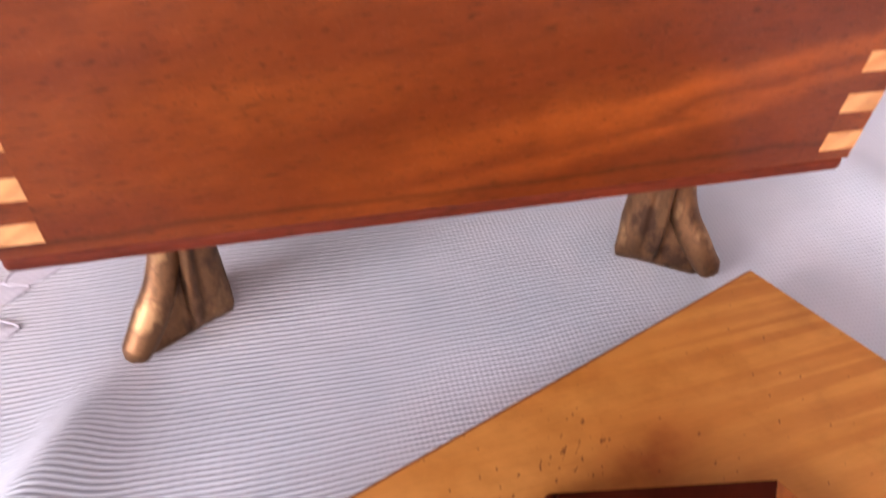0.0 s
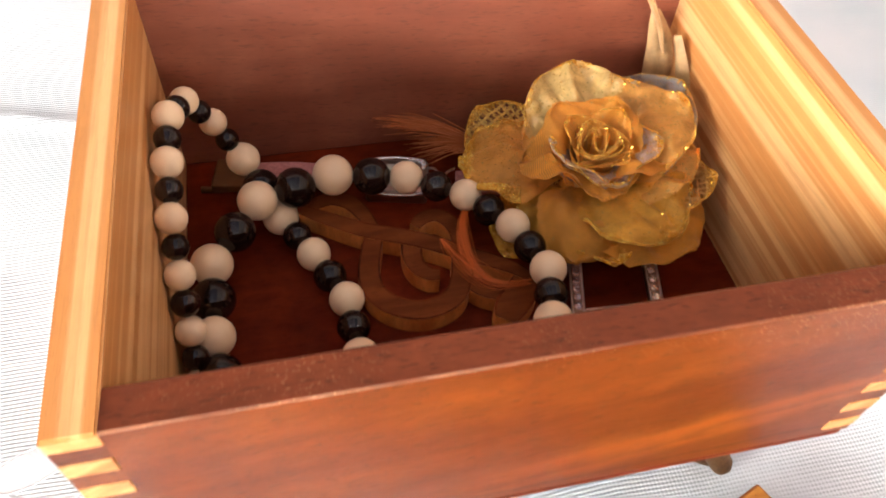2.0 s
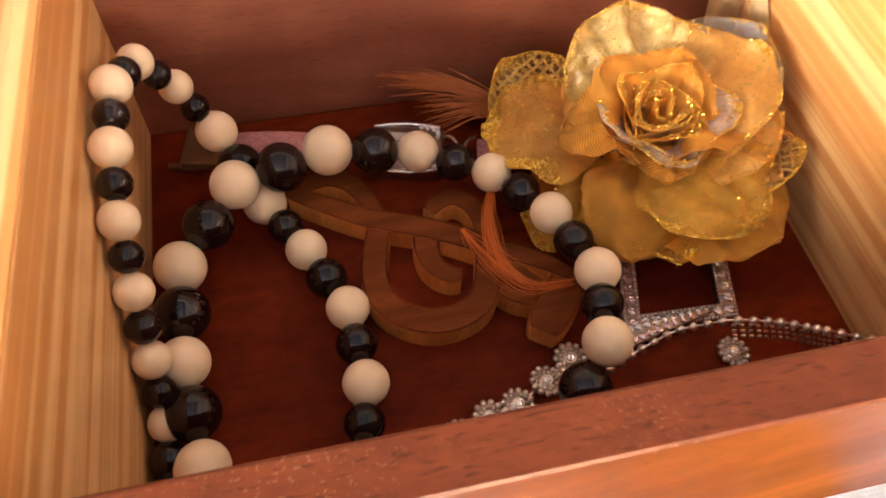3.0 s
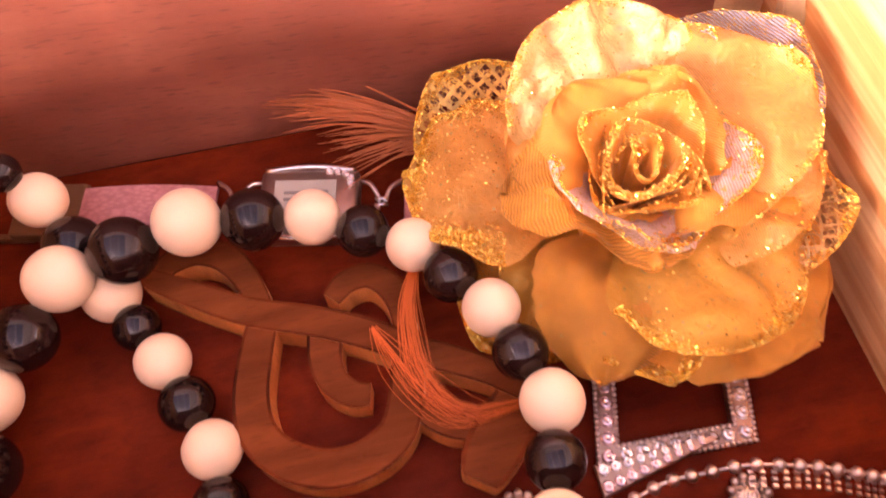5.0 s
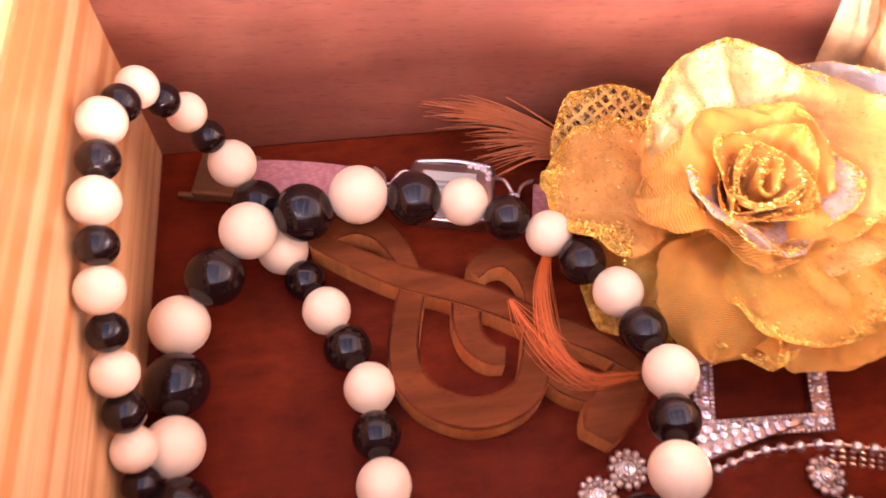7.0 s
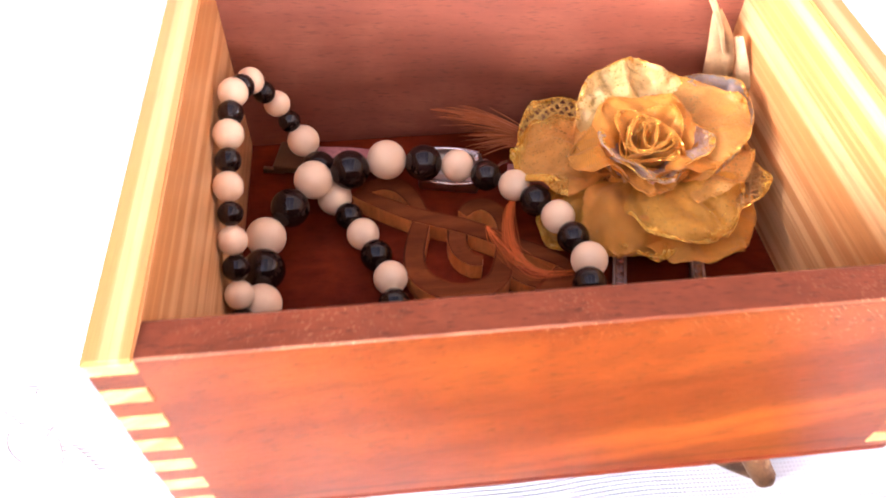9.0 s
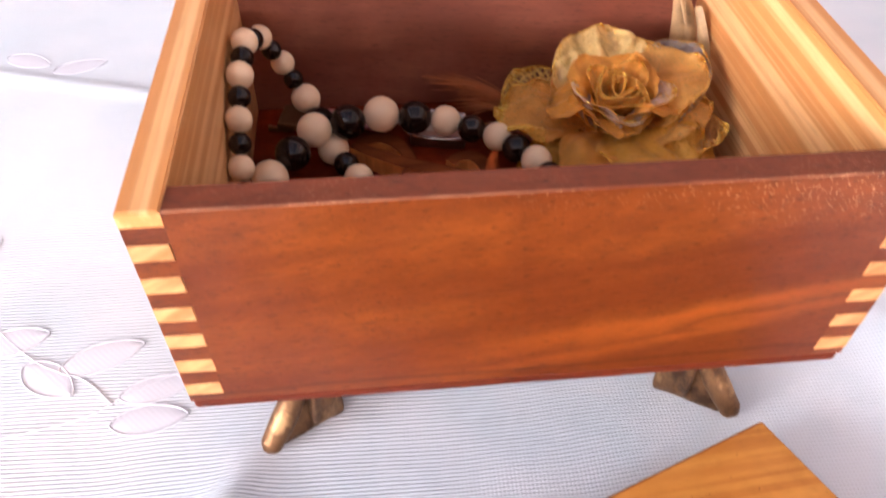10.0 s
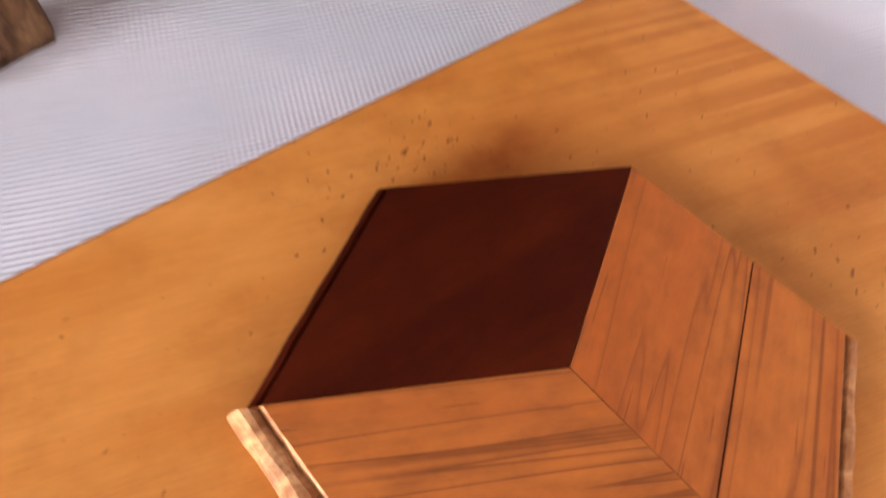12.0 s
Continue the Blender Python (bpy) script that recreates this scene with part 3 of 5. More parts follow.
tagged(part("ceiling", ceil_bm, M_CEIL), "plain off-white painted ceiling with an added roof window", "ceiling", **ROOM)
# added roof window that holds the overhead fill lamp
roof = tagged(thing("fill_window_roof", ((ROOF_X0 + ROOF_X1) / 2, (ROOF_Y0 + ROOF_Y1) / 2, RZ1), "white framed roof window added out of view for overhead fill light", "window"), kind="structure")
rw, rd = (ROOF_X1 - ROOF_X0) / 2, (ROOF_Y1 - ROOF_Y0) / 2
for k in range(4):
    x = -rw + 0.025 + k * (2 * rw - 0.05) / 3
    part("glazing_bar", box(x - 0.025, x + 0.025, -rd, rd, 0.02, 0.07, 0.004), M_FRAME, roof)
for k in range(3):
    x0 = -rw + 0.05 + k * (2 * rw - 0.05) / 3
    pane = part("pane", box(x0, x0 + (2 * rw - 0.05) / 3 - 0.05, -rd, rd, 0.040, 0.046), M_GLASS, roof)
    pane.visible_shadow = False
tagged(part("wall_north", box(RX0 - 0.2, RX1, RY1, RY1 + 0.1, RZ0, RZ1), M_WALL), "plain pale plaster wall", "wall", **ROOM)
south = box(RX0 - 0.2, SOU_X0, RY0 - 0.2, RY0, RZ0, RZ1)
box(SOU_X1, RX1, RY0 - 0.2, RY0, RZ0, RZ1, 0, south)
box(SOU_X0, SOU_X1, RY0 - 0.2, RY0, RZ0, SOU_Z0, 0, south)
box(SOU_X0, SOU_X1, RY0 - 0.2, RY0, SOU_Z1, RZ1, 0, south)
tagged(part("wall_south", south, M_WALL), "plain pale plaster wall with a wide window", "wall", **ROOM)
east = box(RX1, RX1 + 0.2, RY0, EAS_Y0, RZ0, RZ1)
box(RX1, RX1 + 0.2, EAS_Y1, RY1, RZ0, RZ1, 0, east)
box(RX1, RX1 + 0.2, EAS_Y0, EAS_Y1, RZ0, EAS_Z0, 0, east)
box(RX1, RX1 + 0.2, EAS_Y0, EAS_Y1, EAS_Z1, RZ1, 0, east)
tagged(part("wall_east", east, M_WALL), "plain pale plaster wall with a small added window", "wall", **ROOM)
west = box(RX0 - 0.2, RX0, RY0, WIN_Y0, RZ0, RZ1)
box(RX0 - 0.2, RX0, WIN_Y1, RY1, RZ0, RZ1, 0, west)
box(RX0 - 0.2, RX0, WIN_Y0, WIN_Y1, RZ0, WIN_Z0, 0, west)
box(RX0 - 0.2, RX0, WIN_Y0, WIN_Y1, WIN_Z1, RZ1, 0, west)
tagged(part("wall_west", west, M_WALL), "plain pale plaster wall with a window", "wall", **ROOM)


def window(name, m, half, high, label):
    """A window of two panes in a white frame; its own y runs along the wall."""
    w = tagged(thing(name, m, label, "window"), kind="structure")
    bm = box(-0.03, 0.03, -half, -half + 0.06, 0, high, 0.004)
    box(-0.03, 0.03, half - 0.06, half, 0, high, 0.004, bm)
    box(-0.03, 0.03, -half + 0.06, half - 0.06, 0, 0.06, 0.004, bm)
    box(-0.03, 0.03, -half + 0.06, half - 0.06, high - 0.06, high, 0.004, bm)
    part("window_frame", bm, M_FRAME, w)
    part("mullion", box(-0.02, 0.02, -0.025, 0.025, 0.06, high - 0.06, 0.004), M_FRAME, w)
    for side in (-1, 1):
        pane = part("pane", box(-0.003, 0.003, min(side * 0.025, side * (half - 0.06)), max(side * 0.025, side * (half - 0.06)), 0.06, high - 0.06), M_GLASS, w)
        pane.visible_shadow = False


window("window_1", pose(RX0 - 0.06, (WIN_Y0 + WIN_Y1) / 2, WIN_Z0), (WIN_Y1 - WIN_Y0) / 2, WIN_Z1 - WIN_Z0, "white painted window with a plain frame")
window("window_3", pose((SOU_X0 + SOU_X1) / 2, SOUTH_Y - 0.06, SOU_Z0, 0, 0, 90), (SOU_X1 - SOU_X0) / 2, SOU_Z1 - SOU_Z0, "wide white painted window with a plain frame")
window("fill_window_east", pose(EAST_X + 0.06, (EAS_Y0 + EAS_Y1) / 2, EAS_Z0), (EAS_Y1 - EAS_Y0) / 2, EAS_Z1 - EAS_Z0, "small white window with a plain frame, added out of view for fill light")

# ---- table and cloth ----
TX0, TX1, TY0, TY1 = -0.62, 0.62, -0.45, 0.48
table = thing("table", (0, 0, RZ0), "brown wooden table under a white tablecloth", "table")
part("tabletop", box(TX0 + 0.01, TX1 - 0.01, TY0 + 0.01, TY1 - 0.01, -0.037 - RZ0, -0.009 - RZ0, 0.003), M_TABLE, table)
for sx in (TX0 + 0.07, TX1 - 0.07):
    for sy in (TY0 + 0.07, TY1 - 0.07):
        part("leg", box(sx - 0.025, sx + 0.025, sy - 0.025, sy + 0.025, 0.0, -0.037 - RZ0, 0.003), M_TABLE, table)

LID_C = Vector((0.0861, 0.0008, 0.0149))
LID_U, LID_V = Vector((-0.9332, -0.3596, 0.0516)).normalized(), Vector((0.3596, -0.9332, 0.0936))
LID_N = LID_U.cross(LID_V).normalized()
LID_V = LID_N.cross(LID_U)
LID_M = Matrix.Translation(LID_C) @ Matrix((LID_U, LID_V, LID_N)).transposed().to_4x4()
LID_L, LID_W, LID_T = 0.197, 0.150, 0.009


def smooth_step(a, b, x):
    t = min(1.0, max(0.0, (x - a) / (b - a)))
    return t * t * (3 - 2 * t)


def fold(x, y, x0, y0, angle, width, height, start=-9.0, end=9.0):
    """The height of a soft ridge through x0, y0 that runs at an angle."""
    c, s = math.cos(radians(angle)), math.sin(radians(angle))
    along, across = (x - x0) * c + (y - y0) * s, -(x - x0) * s + (y - y0) * c
    across += 0.002 * math.sin(along * 22)
    fade = smooth_step(start, start + 0.05, along) * (1 - smooth_step(end - 0.05, end, along))
    return height * math.exp(-((across / width) ** 2)) * fade


def cloth_z(x, y):
    """The height of the tablecloth."""
    z = 0.0025 * (noise.noise((x * 6, y * 6, 0.3)) + 0.5 * noise.noise((x * 14, y * 14, 2.0)))
    calm = smooth_step(0.0, 0.05, max(abs(x) - 0.09, abs(y - 0.074) - 0.07))
    z *= calm
    z += fold(x, y, -0.0955, -0.007, 244, 0.0090, 0.0090, -0.03, 0.5)
    z += fold(x, y, -0.150, -0.02, 255, 0.014, 0.003, -0.02, 0.5)
    z += fold(x, y, -0.20, 0.245, -15, 0.004, 0.0022, -0.4, 0.1)
    z += fold(x, y, 0.17, 0.02, 285, 0.016, 0.004, -0.25, 0.5)
    z += fold(x, y, 0.215, 0.03, 280, 0.02, 0.005, -0.3, 0.5)
    # the cloth bunches up under the lid and holds it at a slant
    p = LID_M.inverted() @ Vector((x, y, 0.0))
    inside = smooth_step(0.0, 0.03, p.x) * (1 - smooth_step(LID_L - 0.03, LID_L, p.x)) * smooth_step(0.0, 0.03, p.y) * (1 - smooth_step(LID_W - 0.03, LID_W, p.y))
    if inside > 0:
        z = max(z, 0) * (1 - inside) + inside * (LID_M @ Vector((p.x, p.y, -LID_T - 0.0005))).z
    over = max(0.0, TX0 - x, x - TX1, TY0 - y, y - TY1)
    if over > 0:
        z -= 0.9 * over + 8 * min(over, 0.05) ** 2
    return z


def axis_steps(a, b, fine0, fine1, fine, coarse):
    out = [a]
    while out[-1] < b:
        out.append(out[-1] + (fine if fine0 <= out[-1] < fine1 else coarse))
    return out


cloth_bm = bmesh.new()
xs, ys = axis_steps(TX0 - 0.12, TX1 + 0.12, -0.3, 0.3, 0.0035, 0.02), axis_steps(TY0 - 0.12, TY1 + 0.12, -0.2, 0.34, 0.0035, 0.02)
grid = [[cloth_bm.verts.new((x, y, cloth_z(x, y))) for x in xs] for y in ys]
for a, b in zip(grid, grid[1:]):
    for k in range(len(xs) - 1):
        cloth_bm.faces.new((a[k], a[k + 1], b[k + 1], b[k]))
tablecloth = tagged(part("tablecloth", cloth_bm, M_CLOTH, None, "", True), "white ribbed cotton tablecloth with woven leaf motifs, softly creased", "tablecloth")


def leaf_motif(x, y, angle, length, width):
    """A raised leaf of thread woven into the cloth, with a corded rim."""
    c, s = math.cos(radians(angle)), math.sin(radians(angle))

    def spot(u, v, lift):
        px, py = x + c * u - s * v, y + s * u + c * v
        return Vector((px, py, cloth_z(px, py) + lift))

    bm = bmesh.new()
    rows = []
    for k in range(13):
        t = -1 + k / 6
        half = width * (max(0.0, 1 - t * t) ** 0.7) * (1 - 0.15 * t) + 0.0001
        rows.append([bm.verts.new(spot(t * length, j / 3 * half, 0.0003 * (1 - (j / 3) ** 2) + 0.00015)) for j in range(-3, 4)])
    for a, b in zip(rows, rows[1:]):
        for j in range(6):
            bm.faces.new((a[j], b[j], b[j + 1], a[j + 1]))
    bmesh.ops.recalc_face_normals(bm, faces=bm.faces)
    rim = []
    for k in range(41):
        a = 2 * math.pi * k / 40
        t = math.cos(a)
        half = width * (max(0.0, 1 - t * t) ** 0.7) * (1 - 0.15 * t)
        rim.append(spot(t * length * 1.06, math.copysign(half * 1.1, math.sin(a)), 0.0002 + 0.0002 * (k % 2)))
    tube(rim, 0.0003, 5, bm)
    part("leaf_motif", bm, M_THREAD, tablecloth, "raised white thread leaf", True)


def vine_motif(points):
    line = [Vector((p.x, p.y, cloth_z(p.x, p.y) + 0.0002)) for p in spline([(x, y, 0) for x, y in points], 40)]
    part("vine_motif", tube(line, 0.00028, 5, None, lambda t: 1 + 0.25 * math.sin(t * 120)), M_THREAD, tablecloth, "raised white thread stem", True)


for leaf in ((-0.128, 0.029, 6, 0.013, 0.0055), (-0.127, 0.042, 14, 0.013, 0.005), (-0.150, 0.058, 20, 0.015, 0.006), (-0.168, 0.049, -35, 0.012, 0.006),
             (-0.112, 0.052, 30, 0.009, 0.004), (-0.185, 0.068, 15, 0.012, 0.006), (-0.205, 0.265, 20, 0.014, 0.006), (-0.235, 0.272, -20, 0.013, 0.006),
             (-0.215, 0.115, 60, 0.014, 0.006), (-0.235, 0.135, 15, 0.014, 0.006)):
    leaf_motif(*leaf)
vine_motif([(-0.20, 0.022), (-0.17, 0.027), (-0.150, 0.032), (-0.142, 0.037), (-0.120, 0.049), (-0.095, 0.058)])
vine_motif([(-0.142, 0.036), (-0.155, 0.048), (-0.175, 0.058), (-0.205, 0.085)])

# ---- the box ----
HW, D, T = 0.0975, 0.1480, 0.0097
Z_BASE, Z_FLOOR, Z_TOP = 0.0497, 0.0548, 0.1284
jewellery_box = thing("jewellery_box", (0, 0.0, Z_BASE), "open dovetailed box of red-brown and pale wood on brass feet", "box")


def bpart(name, bm, mat, parent=None, label="", smooth=False):
    """A part of the box, modelled in world coordinates."""
    bmesh.ops.translate(bm, verts=bm.verts, vec=(0, 0, -Z_BASE))
    return part(name, bm, mat, parent or jewellery_box, label, smooth)


TAIL_Z = [(0.0575 + 0.01108 * k, 0.0575 + 0.01108 * k + 0.0053) for k in range(6)] + [(0.1240, Z_TOP)]
front = bmesh.new()
profile = [(0, Z_FLOOR - 0.0006), (0, Z_TOP - 0.0006), (0.0004, Z_TOP - 0.0002), (T - 0.0006, Z_TOP - 0.0010), (T, Z_TOP - 0.0015), (T, Z_FLOOR - 0.0006)]
ends = [[front.verts.new((x, y, z)) for y, z in profile] for x in (-HW + T, HW - T)]
front.faces.new(ends[0]), front.faces.new(ends[1][::-1])
for k in range(len(profile)):
    j = (k + 1) % len(profile)
    front.faces.new((ends[0][k], ends[1][k], ends[1][j], ends[0][j])).material_index = {1: 2, 2: 1, 3: 1}.get(k, 0)
bmesh.ops.recalc_face_normals(front, faces=front.faces)
gaps = [(Z_FLOOR - 0.0006, TAIL_Z[0][0])] + [(a[1], b[0]) for a, b in zip(TAIL_Z, TAIL_Z[1:])]
front_ob = bpart("front_panel", front, [M_RED, M_RIM, M_WORN_GLINT], None, "red-brown polished front, its worn upper edge painted with a highlight")
for sx in (-1, 1):
    for z0, z1 in gaps:
        bpart("pin", box(min(sx * HW, sx * (HW - T)), max(sx * HW, sx * (HW - T)), 0, T, z0 + 0.00005, z1 - 0.00005), M_RED, front_ob)
bpart("back_panel", box(-HW, HW, D - T, D, Z_FLOOR, Z_TOP - 0.0006, 0.0005), M_BACK)
bpart("bottom_board", box(-HW + 0.0001, HW - 0.0001, 0.0001, D - 0.0001, Z_BASE, Z_FLOOR - 0.0006, 0.0016, None, 3), M_BASE, None, "dark red-brown base board with rounded edges")
bpart("inner_floor", box(-HW + T, HW - T, T, D - T, Z_FLOOR - 0.0006, Z_FLOOR), M_FLOOR, None, "red-stained floor of the box")
rnd = random.Random(5)


def side_board(x0, x1):
    """A side of the box; its topmost tail runs on to the front."""
    outline = [(T, Z_FLOOR), (D - T, Z_FLOOR), (D - T, Z_TOP), (-0.0002, Z_TOP), (-0.0002, TAIL_Z[-1][0]), (T, TAIL_Z[-1][0])]
    bm = bmesh.new()
    walls = [[bm.verts.new((x, y, z)) for y, z in outline] for x in (x0, x1)]
    bm.faces.new(walls[0]), bm.faces.new(walls[1][::-1])
    for k in range(len(outline)):
        j = (k + 1) % len(outline)
        bm.faces.new((walls[0][k], walls[0][j], walls[1][j], walls[1][k]))
    bmesh.ops.recalc_face_normals(bm, faces=bm.faces)
    bmesh.ops.bevel(bm, geom=[e for e in bm.edges if min(v.co.z for v in e.verts) > Z_TOP - 0.0001], offset=0.0005, segments=2, affect="EDGES")
    return bm


for sx in (-1, 1):
    side = bpart("side_panel", side_board(min(sx * HW, sx * (HW - T)), max(sx * HW, sx * (HW - T))), M_PINE, None, "pale honey-coloured side panel")
    for k, (z0, z1) in enumerate(TAIL_Z[:-1]):
        j = [rnd.uniform(-0.0003, 0.0003) for _ in range(4)]
        inner, outer = sx * (HW - T - 0.0001), sx * HW
        bm = bmesh.new()
        quad = [(outer, z0 + j[0] * 0.5), (inner + j[1], z0 + j[2] * 0.6), (inner + j[1] + sx * 0.0002, z1 + j[3] * 0.6), (outer, z1 + j[0] * 0.5)]
        ring0 = [bm.verts.new((x, -0.0002 + j[1] * 0.3, z)) for x, z in quad]
        ring1 = [bm.verts.new((x, T, z)) for x, z in quad]
        bm.faces.new(ring0), bm.faces.new(ring1[::-1])
        for q in range(4):
            bm.faces.new((ring0[q], ring0[(q + 1) % 4], ring1[(q + 1) % 4], ring1[q]))
        bmesh.ops.recalc_face_normals(bm, faces=bm.faces)
        bmesh.ops.bevel(bm, geom=bm.edges[:], offset=0.00018, segments=1, affect="EDGES")
        bpart("dovetail", bm, M_TAIL, side)


def foot_mesh():
    """A cast foot for the left front corner: a neck that flares into a toe and two wings, with a ridge down each face."""
    bm = bmesh.new()
    rings, sides, levels = [], 96, 30
    corners = [Vector((r * math.cos(radians(a)), r * math.sin(radians(a)))) for a, r in ((224, 0.0225), (350, 0.0104), (98, 0.0104))]

    def base_reach(a):
        """How far the three-cornered base goes in a direction, with its corners rounded."""
        d, soft = Vector((math.cos(a), math.sin(a))), 0.0
        for p, q in zip(corners, corners[1:] + corners[:1]):
            out = Vector((q.y - p.y, p.x - q.x)).normalized()
            soft += max(0.0, d.dot(out) / p.dot(out)) ** 9
        return soft ** (-1 / 9)

    for k in range(levels + 1):
        t = k / levels
        z = Z_BASE * (1 - t)
        ring = []
        for j in range(sides):
            a = 2 * math.pi * j / sides
            d = (a - radians(224) + math.pi) % (2 * math.pi) - math.pi
            spread = smooth_step(0.50, 1.02, t) ** 1.7
            neck = 0.0089 - 0.0013 * math.sin(math.pi * min(1.0, t / 0.85)) ** 1.2 + 0.0004 * math.cos(4 * a + 0.9)
            r = neck * (1 - spread) + base_reach(a) * spread
            # a sharp ridge on each face, with a hollow beside it
            bell = smooth_step(-0.05, 0.2, t) * (1 - smooth_step(0.80, 1.0, t))
            off = abs(d) - (1.05 - 0.25 * smooth_step(0.1, 0.8, t))
            r += (0.0016 * math.exp(-((off / 0.15) ** 2)) - 0.0022 * math.exp(-(((off + 0.40) / 0.22) ** 2)) - 0.0012 * math.exp(-(((off - 0.42) / 0.22) ** 2))) * bell
            r -= 0.0011 * smooth_step(0.94, 1.0, t)
            r += 0.00012 * noise.noise((9 * math.cos(a), 9 * math.sin(a), 14 * t))
            ring.append(bm.verts.new((r * math.cos(a), r * math.sin(a), z)))
        rings.append(ring)
    for a, b in zip(rings, rings[1:]):
        for j in range(sides):
            bm.faces.new((a[j], b[j], b[(j + 1) % sides], a[(j + 1) % sides]))
    bm.faces.new(rings[0]), bm.faces.new(rings[-1][::-1])
    # a rounded roll runs down the corner and out into the toe
    out = Vector((math.cos(radians(224)), math.sin(radians(224)), 0))
    run = spline([out * r + Vector((0, 0, z)) for r, z in ((0.0050, Z_BASE - 0.0002), (0.0046, 0.040), (0.0058, 0.030), (0.0098, 0.0195), (0.0160, 0.0110), (0.0210, 0.0054), (0.0243, 0.0034))], 44)
    tube(run, 0.0046, 20, bm, lambda t: (1.0 - 0.14 * math.sin(math.pi * min(1.0, t * 1.6)) - 0.14 * smooth_step(0.55, 0.9, t)) * (1.0 if t < 0.84 else max(0.12, 1 - ((t - 0.84) / 0.16) ** 2) ** 0.5))
    bmesh.ops.recalc_face_normals(bm, faces=bm.faces)
    return bm


FOOT_X, FOOT_Y = 0.0672, 0.0275
foot = part("foot", foot_mesh(), M_BRASS, jewellery_box, "antique brass cast foot with a flared toe", True, Matrix.Translation((-FOOT_X, FOOT_Y, -Z_BASE)))
for x, y, turn in ((FOOT_X, FOOT_Y, 90), (FOOT_X, D - FOOT_Y, 180), (-FOOT_X, D - FOOT_Y, 270)):
    ob = share("foot", foot.data, jewellery_box, pose(x, y, -Z_BASE, 0, 0, turn))
    ob["label"] = "antique brass cast foot with a flared toe"

# ---- the lid ----
lid = thing("box_lid", LID_M, "pale wooden box lid with a raised cube emblem on the cloth", "box lid")
board_bm = box(0, LID_L, 0, LID_W, -LID_T, 0, 0.0009)
for face in board_bm.faces:
    if face.calc_center_median().y < 0.0008:
        face.material_index = 1
part("board", board_bm, [M_LID, M_LID_EDGE], lid, "honey-coloured lid board with dark flecks")
EMB = Vector((0.0978, 0.0712))


def hexagon(r, deg):
    return (EMB.x + r * math.cos(radians(deg)), EMB.y + r * math.sin(radians(deg)))


def emblem(name, angles, mat, edge, label, swells=(1.0, 1.0), r_top=0.0463, height=0.0038, shrink=0.00012):
    """One rhombus of the emblem: a thin slab whose two outer edges may swell into a rough rounded strip."""
    bm = bmesh.new()
    profile = ((0.0, height), (0.0003, height - 0.0003), (0.0006, height - 0.0013), (0.0011, height - 0.0009), (0.0019, height - 0.0003), (0.0030, height - 0.0003), (0.0040, height - 0.0010), (0.0047, height - 0.0022), (0.0048, 0.00005))
    corners = [EMB.copy()] + [Vector(hexagon(r_top, a)) for a in angles]
    mid = sum(corners, Vector((0, 0))) / 4
    corners = [p + (mid - p).normalized() * shrink for p in corners]
    outs = []
    for k in range(4):
        d = (corners[(k + 1) % 4] - corners[k]).orthogonal().normalized()
        outs.append(d if d.dot(corners[k] - mid) > 0 else -d)
    grow = (0.0, swells[0], swells[1], 0.0)
    r = random.Random(angles[0])
    rings = []
    for n, (out, z) in enumerate(profile):
        ring, moved = [], []
        for k in range(4):
            a, b, ea, eb = outs[k - 1], outs[k], out * grow[k - 1], out * grow[k]
            det = a.x * b.y - a.y * b.x
            moved.append(corners[k] + Vector(((ea * b.y - eb * a.y) / det, (a.x * eb - b.x * ea) / det)))
        for k in range(4):
            for q in range(12):
                p = moved[k].lerp(moved[(k + 1) % 4], q / 12)
                if n > 1 and q and grow[k] > 0.3:
                    p = p + outs[k] * 0.00025 * r.uniform(-1, 1)
                ring.append(bm.verts.new((p.x, p.y, z)))
        rings.append(ring)
    bm.faces.new(rings[0])
    for n, (a, b) in enumerate(zip(rings, rings[1:])):
        for k in range(48):
            bm.faces.new((a[k], b[k], b[(k + 1) % 48], a[(k + 1) % 48])).material_index = 0 if grow[k // 12] < 0.3 else 1
    bmesh.ops.recalc_face_normals(bm, faces=bm.faces)
    return part(name, bm, [mat, edge], lid, label)


emblem("emblem_rhombus", (210, 270, 330), M_DARK, M_DARK, "very dark brown rhombus", (0.12, 0.55))
emblem("emblem_rhombus", (330, 30, 90), M_INLAY, M_RAW, "reddish wood rhombus with a raw rounded edge", (1.0, 0.8))
emblem("emblem_rhombus", (90, 150, 210), M_INLAY2, M_RAW, "reddish wood rhombus with a pale narrow edge", (0.6, 0.1))
p, q = Vector(hexagon(0.0460, 210)).lerp(Vector(hexagon(0.0460, 150)), 0.61), EMB.lerp(Vector(hexagon(0.0460, 90)), 0.61)
w = (q - p).orthogonal().normalized() * 0.00014
part("glue_joint", prism([p - w, q - w, q + w, p + w], 0.0030, 0.00383), M_DARK, lid, "thin dark glue joint")
knot_bm = prism([(0.0205 + 0.0125 * math.cos(a) * (1 + 0.12 * math.sin(3 * a)), 0.0975 + 0.0080 * math.sin(a) * (1 + 0.1 * math.cos(2 * a))) for a in [2 * math.pi * k / 28 for k in range(28)]], -0.001, 0.0003)
part("knot", knot_bm, M_KNOT, lid, "dark brown knot")

# ---- necklace ----
necklace = thing("bead_necklace", (-0.04, 0.08, Z_FLOOR), "necklace of cream and glossy black round beads lying in the box", "necklace")
